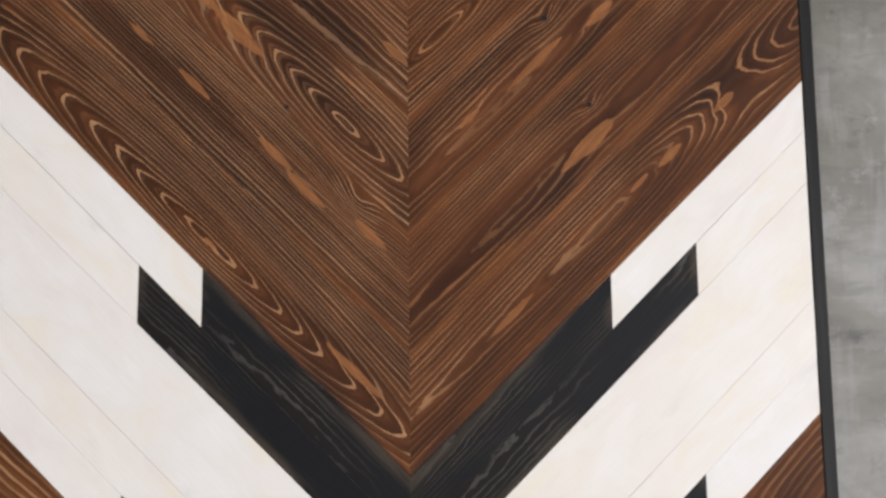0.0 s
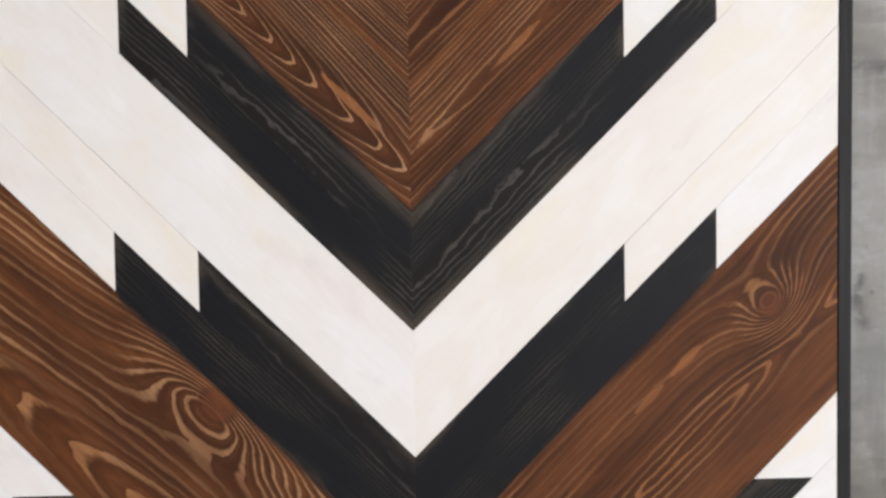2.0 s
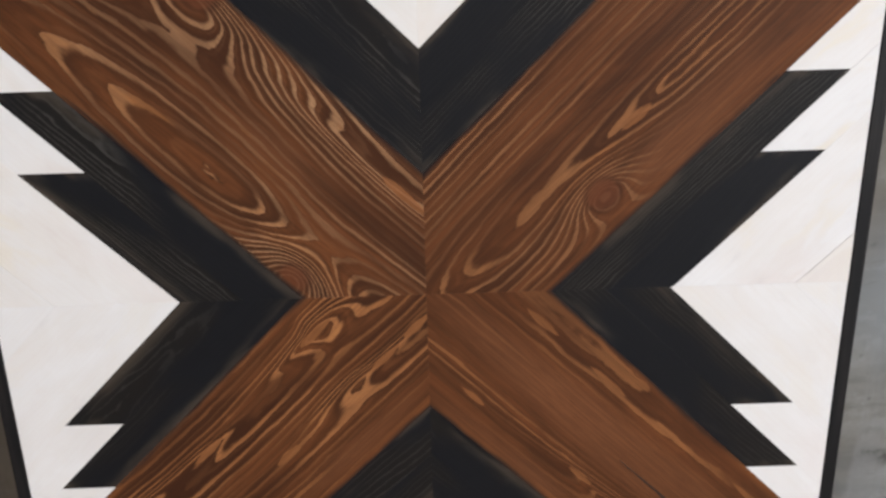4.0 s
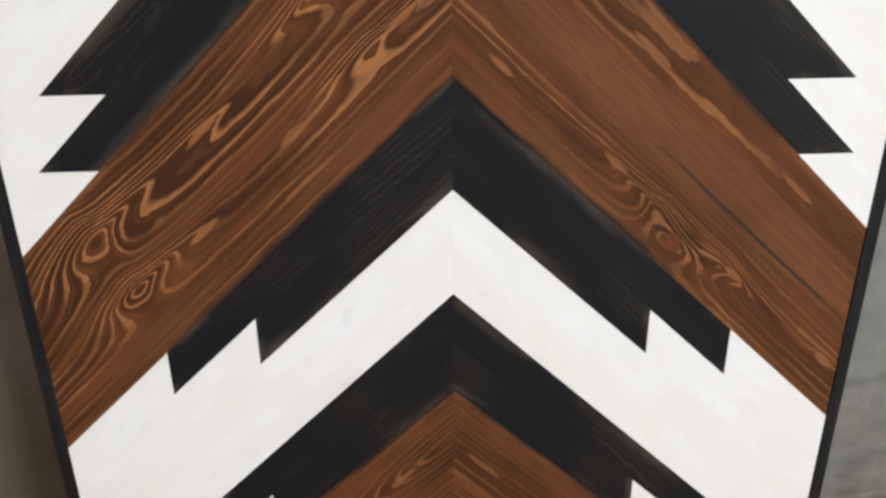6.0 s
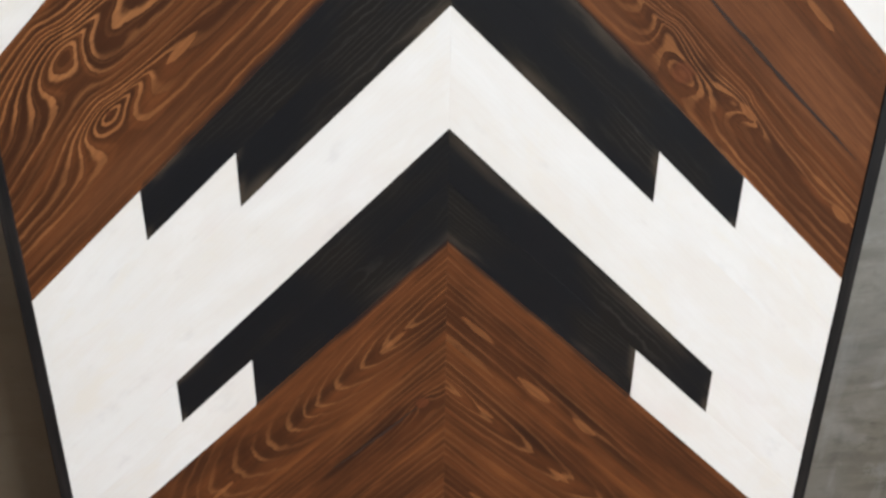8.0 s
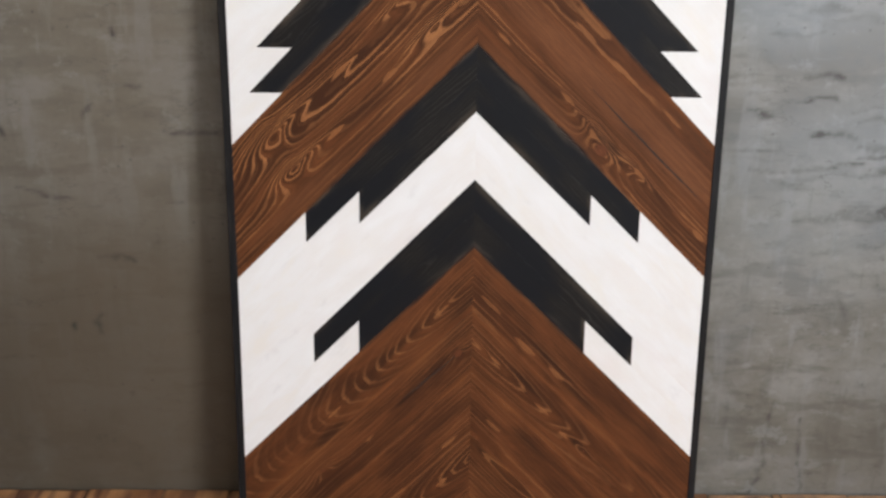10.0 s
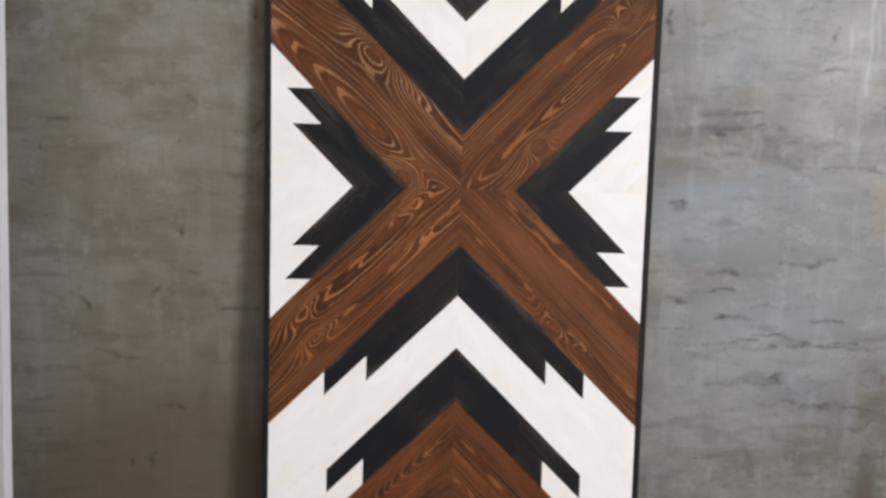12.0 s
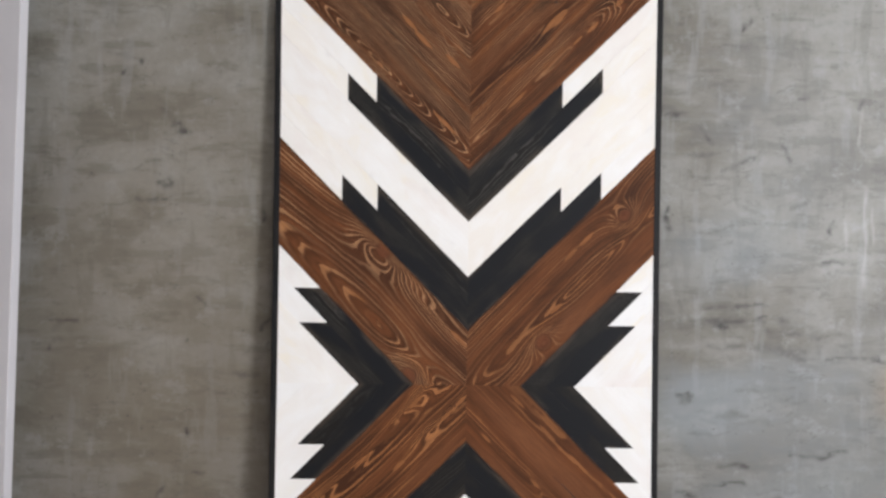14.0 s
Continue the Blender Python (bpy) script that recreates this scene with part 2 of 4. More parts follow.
def white_wood():
    g = Graph("whitewashed_pine", 0.55)
    w, ring, x, y, off = grain(g, 0.8)
    line = g.math("MULTIPLY", g.step(w, 0.5, 0.9), g.step(w, 1.0, 0.9))
    cloud = g.noise(g.join(g.math("MULTIPLY_ADD", x, 9.0, off), g.math("MULTIPLY", y, 22.0), off), 1.0, 3.0)
    stain = g.noise(g.join(g.math("MULTIPLY_ADD", x, 22.0, off), g.math("MULTIPLY", y, 50.0), off), 1.0, 3.0, 0.6)
    blush = g.noise(g.join(g.math("MULTIPLY_ADD", x, 6.0, off), g.math("MULTIPLY", y, 12.0), 7.0), 1.0, 2.0)
    colour = g.mix(g.step(cloud, 0.40, 0.60), (0.762, 0.745, 0.730), (0.775, 0.771, 0.772))
    colour = g.mix(g.math("MULTIPLY", g.step(g.chance(), 0.2, 0.9), g.attr("warm", "Fac")), colour, (0.775, 0.720, 0.640))
    colour = g.mix(g.step(blush, 0.52, 0.70, 0.0, 0.24), colour, (0.735, 0.655, 0.635))
    thick = g.noise(g.join(g.math("MULTIPLY_ADD", x, 13.0, off), g.math("MULTIPLY", y, 30.0), 21.0), 1.0, 4.0, 0.6, 0.6)
    colour = g.mix(g.step(thick, 0.50, 0.66, 0.0, 0.4), colour, (0.808, 0.810, 0.820))
    colour = g.mix(g.math("MULTIPLY", g.step(thick, 0.50, 0.36), g.math("MULTIPLY_ADD", g.attr("warm", "Fac"), 0.75, 0.20)), colour, g.mix(g.step(blush, 0.44, 0.56), (0.770, 0.715, 0.610), (0.735, 0.690, 0.665)))
    colour = g.mix(g.math("MULTIPLY", line, 0.05), colour, (0.60, 0.50, 0.42))
    colour = g.mix(g.step(stain, 0.60, 0.80, 0.0, 0.20), colour, (0.45, 0.43, 0.45))
    g.bump(g.math("ADD", g.math("MULTIPLY", line, 0.3), stain), 0.00015, 0.25)
    return g.done(colour, 0.5, 0.3)


def frame_paint():
    g = Graph("black_painted_wood", 0.5)
    p = g.place()
    fibre = g.noise(g.vec("MULTIPLY", p, (300.0, 300.0, 14.0)), 1.0, 2.0)
    colour = g.mix(g.step(fibre, 0.4, 0.75), (0.0095, 0.0095, 0.0105), (0.020, 0.018, 0.018))
    g.bump(fibre, 0.0003, 0.4)
    return g.done(colour, 0.5, 0.16)


def concrete():
    g = Graph("trowelled_concrete_plaster", 0.5)
    x, y, z = g.split(g.place())
    flat = g.join(x, z, 0.0)
    big = g.noise(flat, 2.3, 4.0, 0.55)
    bend = g.noise(flat, 7.0, 3.0)
    zb = g.math("MULTIPLY_ADD", bend, 0.022, z)
    xb = g.math("MULTIPLY_ADD", bend, 0.05, x)
    blot = g.noise(g.join(g.math("MULTIPLY_ADD", xb, 7.0, 3.1), g.math("MULTIPLY_ADD", zb, 10.0, 7.7), 0.0), 1.0, 6.0, 0.62)
    smear = g.noise(g.join(g.math("MULTIPLY", xb, 8.0), g.math("MULTIPLY", zb, 36.0), 0.0), 1.0, 4.0, 0.58)
    mottle = g.noise(g.join(g.math("MULTIPLY_ADD", x, 19.0, 1.3), g.math("MULTIPLY", zb, 24.0), 5.0), 1.0, 7.0, 0.74)
    tall = g.noise(g.join(g.math("MULTIPLY", x, 30.0), g.math("MULTIPLY", z, 5.0), 2.0), 1.0, 4.0, 0.60)
    fine = g.noise(flat, 90.0, 5.0, 0.72)
    stain = g.attr("stain", "Fac")
    tan = g.attr("tan_tint", "Fac")
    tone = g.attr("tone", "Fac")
    drip = g.attr("drip", "Fac")
    colour = g.mix(g.step(big, 0.36, 0.64), (0.132, 0.121, 0.098), (0.210, 0.203, 0.183))
    colour = g.mix(g.step(blot, 0.48, 0.64, 0.0, 0.55), colour, (0.266, 0.265, 0.252))
    colour = g.mix(g.step(blot, 0.49, 0.36, 0.0, 0.62), colour, (0.086, 0.078, 0.061))
    colour = g.mix(g.step(smear, 0.53, 0.64, 0.0, 0.50), colour, (0.085, 0.079, 0.065))
    colour = g.mix(g.step(smear, 0.45, 0.36, 0.0, 0.25), colour, (0.25, 0.251, 0.243))
    colour = g.mix(g.step(mottle, 0.54, 0.66, 0.0, 0.48), colour, (0.082, 0.076, 0.063))
    colour = g.mix(g.step(mottle, 0.46, 0.36, 0.0, 0.42), colour, (0.282, 0.290, 0.286))
    colour = g.mix(g.step(tall, 0.54, 0.66, 0.0, 0.40), colour, (0.252, 0.258, 0.256))
    colour = g.mix(g.step(tall, 0.42, 0.34, 0.0, 0.30), colour, (0.085, 0.079, 0.066))
    colour = g.mix(g.step(fine, 0.35, 0.65, 0.0, 0.14), colour, (0.085, 0.081, 0.070))
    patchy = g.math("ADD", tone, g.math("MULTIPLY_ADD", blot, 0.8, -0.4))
    # dark brown tone: mottling, and the weaker light painted on the lower left
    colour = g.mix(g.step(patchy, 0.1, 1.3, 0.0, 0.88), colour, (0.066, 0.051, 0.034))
    # pale blue tone: mottling, and the window's cool sheen painted on the right
    colour = g.mix(g.step(patchy, -0.1, -0.9, 0.0, 0.55), colour, (0.272, 0.305, 0.338))
    colour = g.mix(g.math("MULTIPLY", tan, 0.8), colour, (0.205, 0.165, 0.118))
    colour = g.mix(g.math("MULTIPLY", drip, 0.35), colour, (0.40, 0.40, 0.385))
    # hairline scratches: thin level lines of a stretched noise, broken into short pieces
    hair = g.noise(g.join(g.math("MULTIPLY", xb, 9.0), g.math("MULTIPLY", zb, 26.0), 9.0), 1.0, 4.0, 0.55)
    gate = g.noise(g.join(g.math("MULTIPLY", x, 14.0), g.math("MULTIPLY", z, 19.0), 4.0), 1.0, 2.0)
    hair = g.math("MULTIPLY", g.step(g.math("ABSOLUTE", g.math("SUBTRACT", hair, 0.5)), 0.010, 0.002), g.step(gate, 0.52, 0.62))
    pits = g.math("MULTIPLY", g.step(g.cells(flat, 55.0), 0.14, 0.06), g.step(gate, 0.50, 0.40))
    stain = g.math("MAXIMUM", stain, g.math("MAXIMUM", g.math("MULTIPLY", hair, 0.30), g.math("MULTIPLY", pits, 0.45)))
    ragged = g.math("MULTIPLY", stain, g.step(g.noise(flat, 70.0, 3.0, 0.7), 0.32, 0.54, 0.22, 1.0))
    colour = g.mix(ragged, colour, (0.028, 0.026, 0.023))
    rise = g.math("ADD", g.math("MULTIPLY", smear, 0.5), g.math("ADD", g.math("MULTIPLY", blot, 0.8), g.math("ADD", g.math("MULTIPLY", mottle, 0.4), g.math("MULTIPLY", fine, 0.10))))
    g.bump(rise, 0.0014, 0.3)
    return g.done(colour, g.step(blot, 0.3, 0.7, 0.48, 0.40), 0.5)


def plank_wood():
    g = Graph("old_brown_planks", 0.45)
    x, y, z = g.split(g.place())
    off = g.math("MULTIPLY", g.chance(), 41.0)
    cloud = g.noise(g.join(g.math("MULTIPLY_ADD", x, 20.0, off), g.math("MULTIPLY_ADD", y, 9.0, off), off), 1.0, 3.0, 0.5)
    blotch = g.noise(g.join(g.math("MULTIPLY_ADD", x, 38.0, off), g.math("MULTIPLY_ADD", y, 4.5, off), 8.0), 1.0, 3.0, 0.5, 0.3)
    fibre = g.noise(g.join(g.math("MULTIPLY_ADD", x, 160.0, off), g.math("MULTIPLY", y, 5.0), off), 1.0, 3.0, 0.6)
    streak = g.noise(g.join(g.math("MULTIPLY_ADD", x, 44.0, off), g.math("MULTIPLY", y, 3.0), off), 1.0, 2.0)
    worn = g.attr("worn", "Fac")
    colour = g.mix(g.step(cloud, 0.34, 0.64), (0.270, 0.120, 0.050), (0.56, 0.295, 0.130))
    colour = g.mix(g.math("MULTIPLY", g.step(blotch, 0.46, 0.66, 0.0, 0.85), worn), colour, (0.085, 0.032, 0.024))
    colour = g.mix(g.math("MULTIPLY", g.step(streak, 0.54, 0.66, 0.0, 0.6), worn), colour, (0.085, 0.036, 0.023))
    colour = g.mix(g.step(fibre, 0.52, 0.76, 0.0, 0.40), colour, (0.105, 0.043, 0.021))
    colour = g.mix(g.step(g.chance(), 0.6, 1.0, 0.0, 0.35), colour, (0.36, 0.19, 0.095))
    colour = g.mix(g.step(worn, 1.0, 0.5, 0.0, 0.5), colour, (0.40, 0.27, 0.165))
    kx, ky, kr = g.split(g.attr("spot"))
    away = g.math("DIVIDE", g.math("SQRT", g.math("ADD", g.math("POWER", g.math("SUBTRACT", x, kx), 2.0), g.math("POWER", g.math("MULTIPLY", g.math("SUBTRACT", y, ky), 0.6), 2.0))), kr)
    colour = g.mix(g.step(g.math("MULTIPLY_ADD", cloud, 0.5, away), 1.35, 0.55, 0.0, 0.75), colour, (0.060, 0.038, 0.034))
    g.bump(g.math("ADD", fibre, g.math("MULTIPLY", cloud, 0.5)), 0.0012, 0.5)
    return g.done(colour, g.step(cloud, 0.3, 0.7, 0.36, 0.55), 0.4)


def plain(name, lo, hi, scale=3.0, rough=0.7, relief=0.001):
    g = Graph(name, rough)
    p = g.place()
    n, f = g.noise(p, scale, 4.0), g.noise(p, scale * 40.0, 2.0)
    colour = g.mix(g.step(n, 0.3, 0.7), lo, hi)
    colour = g.mix(g.step(f, 0.3, 0.7, 0.0, 0.10), colour, lo)
    g.bump(g.math("ADD", n, g.math("MULTIPLY", f, 0.3)), relief, 0.4)
    return g.done(colour, rough, 0.4)


BROWN, BLACK, WHITE, RAIL = brown_wood(), black_wood(), white_wood(), frame_paint()
CONCRETE, PLANK = concrete(), plank_wood()
PLASTER = plain("warm_plaster", (0.56, 0.52, 0.48), (0.63, 0.59, 0.55))
CEILING = plain("ceiling_paint", (0.60, 0.59, 0.57), (0.66, 0.65, 0.63))
SCREED = plain("floor_screed", (0.20, 0.17, 0.14), (0.26, 0.225, 0.19))
WHITEPAINT = plain("white_paint", (0.47, 0.46, 0.485), (0.52, 0.51, 0.535), 5.0, 0.45, 0.0006)
STAIN = plain("dark_stained_crack", (0.018, 0.008, 0.005), (0.034, 0.014, 0.008), 60.0)
PLY = plain("plywood", (0.30, 0.21, 0.12), (0.40, 0.29, 0.17), 12.0)


# ---- building helpers ----
def part(name, bm, material, parent=None, label="", m=None):
    me = bpy.data.meshes.new(name)
    bmesh.ops.recalc_face_normals(bm, faces=bm.faces)
    bm.to_mesh(me)
    bm.free()
    me.materials.append(material)
    ob = new(name, me)
    ob.parent = parent
    if m is not None:
        ob.matrix_basis = m
    return tagged(ob, label)


def block(size, bevel=0.0, segments=2):
    bm = bmesh.new()
    bmesh.ops.create_cube(bm, size=1.0, matrix=Matrix.Diagonal((*size, 1)))
    if bevel:
        bmesh.ops.bevel(bm, geom=bm.edges[:], offset=bevel, segments=segments, affect="EDGES", profile=0.6)
    return bm


def box_part(name, lo, hi, material, parent=None, label="", bevel=0.0):
    size = [b - a for a, b in zip(lo, hi)]
    mid = [(a + b) / 2 for a, b in zip(lo, hi)]
    return part(name, block(size, bevel), material, parent, label, pose(*mid))


# ---- the room ----
T = 0.15
# dark scratches and trowel strokes of the concrete wall: both ends and the width of each
LEFT_MARKS = [
    (-0.334, 1.018, -0.329, 0.998, 0.0046),
    (-0.556, 1.238, -0.555, 1.235, 0.0055),
    (-0.529, 1.260, -0.526, 1.254, 0.0064),
    (-0.477, 1.152, -0.454, 1.143, 0.0101),
    (-0.540, 1.035, -0.485, 1.034, 0.0046),
    (-0.499, 1.061, -0.481, 1.057, 0.0110),
    (-0.673, 0.792, -0.673, 0.783, 0.0046),
    (-0.689, 0.839, -0.631, 0.834, 0.0037),
    (-0.435, 0.875, -0.422, 0.859, 0.0046),
    (-0.334, 0.817, -0.321, 0.840, 0.0046),
    (-0.375, 0.752, -0.334, 0.747, 0.0091),
    (-0.449, 0.659, -0.447, 0.646, 0.0046),
    (-0.442, 0.589, -0.425, 0.587, 0.0037),
    (-0.614, 0.540, -0.601, 0.517, 0.0037),
    (-0.499, 0.553, -0.491, 0.567, 0.0046),
    (-0.394, 0.531, -0.320, 0.528, 0.0046),
    (-0.594, 0.449, -0.521, 0.441, 0.0055),
    (-0.495, 0.355, -0.452, 0.354, 0.0046),
    (-0.542, 0.257, -0.538, 0.248, 0.0055),
    (-0.505, 0.273, -0.504, 0.251, 0.0073),
]
RIGHT_MARKS = [
    (0.447, 1.322, 0.463, 1.339, 0.0046),
    (0.379, 1.161, 0.400, 1.134, 0.0046),
    (0.511, 1.143, 0.529, 1.111, 0.0046),
    (0.417, 1.098, 0.468, 1.111, 0.0055),
    (0.326, 1.182, 0.354, 1.181, 0.0073),
    (0.540, 1.213, 0.555, 1.213, 0.0037),
    (0.644, 1.199, 0.646, 1.211, 0.0046),
    (0.531, 1.030, 0.558, 1.044, 0.0082),
    (0.600, 1.013, 0.598, 0.993, 0.0055),
    (0.329, 1.027, 0.332, 0.999, 0.0073),
    (0.345, 0.889, 0.373, 0.847, 0.0073),
    (0.438, 0.848, 0.494, 0.845, 0.0046),
    (0.519, 0.799, 0.559, 0.796, 0.0082),
    (0.598, 0.790, 0.705, 0.784, 0.0046),
    (0.367, 0.730, 0.373, 0.715, 0.0073),
    (0.584, 0.944, 0.621, 0.942, 0.0046),
]
LOW_MARKS = [
    (0.423, 0.605, 0.468, 0.608, 0.0055),
    (0.415, 0.579, 0.468, 0.577, 0.0046),
    (0.353, 0.563, 0.389, 0.556, 0.0055),
    (0.438, 0.536, 0.491, 0.533, 0.0055),
    (0.501, 0.518, 0.542, 0.514, 0.0073),
    (0.602, 0.530, 0.655, 0.527, 0.0055),
    (0.420, 0.486, 0.465, 0.487, 0.0082),
    (0.465, 0.489, 0.508, 0.494, 0.0046),
    (0.505, 0.474, 0.557, 0.492, 0.0046),
    (0.557, 0.493, 0.678, 0.485, 0.0055),
    (0.716, 0.451, 0.742, 0.409, 0.0128),
    (0.427, 0.421, 0.529, 0.413, 0.0091),
    (0.543, 0.425, 0.557, 0.430, 0.0101),
    (0.560, 0.391, 0.709, 0.372, 0.0046),
    (0.498, 0.314, 0.521, 0.267, 0.0064),
    (0.667, 0.149, 0.673, 0.145, 0.0082),
    (0.708, 0.038, 0.744, 0.031, 0.0082),
    (0.680, -0.012, 0.750, -0.018, 0.0150),
    (0.391, 0.870, 0.496, 0.870, 0.0050),
]
# broader smears and the cracks that run down to the bench
BROAD_MARKS = [
    (0.391, 0.849, 0.497, 0.848, 0.0060),
    (0.412, 0.838, 0.432, 0.837, 0.0130),
    (0.522, 0.846, 0.552, 0.830, 0.0180),
    (0.556, 0.836, 0.582, 0.818, 0.0200),
    (0.402, 0.806, 0.467, 0.801, 0.0080),
    (0.467, 0.802, 0.532, 0.800, 0.0110),
    (0.530, 0.800, 0.556, 0.782, 0.0120),
    (0.420, 0.694, 0.464, 0.692, 0.0130),
    (0.540, 0.626, 0.634, 0.628, 0.0050),
    (0.352, 0.722, 0.376, 0.720, 0.0120),
    (0.482, 0.420, 0.560, 0.424, 0.0160),
    (0.498, 0.498, 0.700, 0.487, 0.0050),
    (0.431, 0.150, 0.428, 0.060, 0.0040),
    (0.428, 0.060, 0.416, 0.001, 0.0055),
    (0.470, 0.120, 0.478, 0.050, 0.0036),
    (0.478, 0.050, 0.488, 0.001, 0.0045),
]


# wall mottling, with dimmer light low left and cool window light right painted in
MOTTLE_AND_LIGHT = [
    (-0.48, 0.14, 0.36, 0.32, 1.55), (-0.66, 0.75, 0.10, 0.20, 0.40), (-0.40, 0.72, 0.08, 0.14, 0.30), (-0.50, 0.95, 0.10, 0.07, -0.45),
    (-0.52, 1.15, 0.14, 0.10, -0.20), (-0.64, 1.10, 0.10, 0.16, 0.35), (0.48, 1.30, 0.20, 0.20, -0.10), (0.55, 0.55, 0.22, 0.28, -0.32), (0.60, 0.50, 0.25, 0.25, -0.35), (0.44, 0.90, 0.16, 0.30, -0.22), (0.42, 0.60, 0.10, 0.20, -0.20), (-0.40, 0.12, 0.10, 0.20, 0.45), (-0.50, 0.85, 0.28, 0.50, 0.24), (-0.50, 0.80, 0.06, 0.10, -0.35), (-0.42, 1.18, 0.06, 0.05, 0.30), (-0.60, 0.62, 0.09, 0.04, -0.30), (0.42, 0.95, 0.14, 0.10, -0.25),
    (0.45, 0.86, 0.10, 0.05, 0.45), (0.38, 0.70, 0.08, 0.07, -0.50), (0.58, 0.78, 0.12, 0.06, -0.15), (0.44, 0.62, 0.10, 0.06, 0.35),
    (0.62, 0.08, 0.20, 0.16, 0.75), (0.58, 1.15, 0.20, 0.22, -0.15), (0.40, 0.80, 0.06, 0.03, 0.55), (0.54, 0.86, 0.06, 0.05, 0.50), (0.36, 1.08, 0.05, 0.05, 0.40), (0.36, 0.20, 0.08, 0.30, -0.15), (0.718, 0.22, 0.026, 0.16, 0.9), (0.72, -0.03, 0.05, 0.03, 0.9), (-0.605, 0.08, 0.02, 0.07, -0.35), (0.37, 0.10, 0.05, 0.12, -0.25),
]


DRIPS = [(0.622, 0.955, 1.03, 0.0030), (0.655, 0.90, 1.08, 0.0034), (0.643, 1.13, 1.21, 0.0026), (0.668, 0.97, 1.05, 0.0022)]  # pale runs: x, ends, half width


def strokes():
    """The strokes above and a scatter of fainter ones: x0, z0, x1, z1, width, darkness."""
    for row in LEFT_MARKS + RIGHT_MARKS + LOW_MARKS + BROAD_MARKS:
        short = math.hypot(row[2] - row[0], row[3] - row[1]) < 0.03
        yield (*row, 0.9 if short else 0.62 if row[4] < 0.0062 else 0.40)
    rng = np.random.default_rng(5)
    for _ in range(110):
        x, z = rng.uniform(-0.70, 0.85), rng.uniform(0.0, 1.45)
        level = rng.normal(0.0, 0.18) if rng.random() < 0.75 else rng.uniform(0.6, 2.4)
        size = rng.uniform(0.008, 0.055)
        if x > 0.3:
            size *= 1.3
        yield x, z, x + size * math.cos(level), z + size * math.sin(level), rng.uniform(0.003, 0.009), rng.uniform(0.08, 0.26)
    for _ in range(70):
        x, z = rng.uniform(-0.70, 0.85), rng.uniform(0.0, 1.45)
        yield x, z, x + 0.002, z + 0.001, rng.uniform(0.0018, 0.0036), rng.uniform(0.3, 0.7)
    # faint trowel lines, thickest on the brighter side of the wall
    for _ in range(190):
        x, z = rng.uniform(0.31, 0.80) if rng.random() < 0.75 else rng.uniform(-0.70, -0.30), rng.uniform(0.15, 1.40)
        size, level = rng.uniform(0.012, 0.075), rng.normal(0.03, 0.16)
        yield x, z, x + size * math.cos(level), z + size * math.sin(level), rng.uniform(0.0016, 0.0042), rng.uniform(0.14, 0.36)


def ragged(gx, gz, wide, high, seed):
    """Smooth noise from 0 to 1 over the wall, with cells of the given size."""
    table = np.random.default_rng(seed).random((64, 64))
    x, z = gx / wide + 200.0, gz / high + 200.0
    i, j = np.floor(x).astype(int), np.floor(z).astype(int)
    u, v = x - i, z - j
    u, v = u * u * (3 - 2 * u), v * v * (3 - 2 * v)
    a, b = table[i % 64, j % 64], table[(i + 1) % 64, j % 64]
    c, d = table[i % 64, (j + 1) % 64], table[(i + 1) % 64, (j + 1) % 64]
    return (a * (1 - u) + b * u) * (1 - v) + (c * (1 - u) + d * u) * v


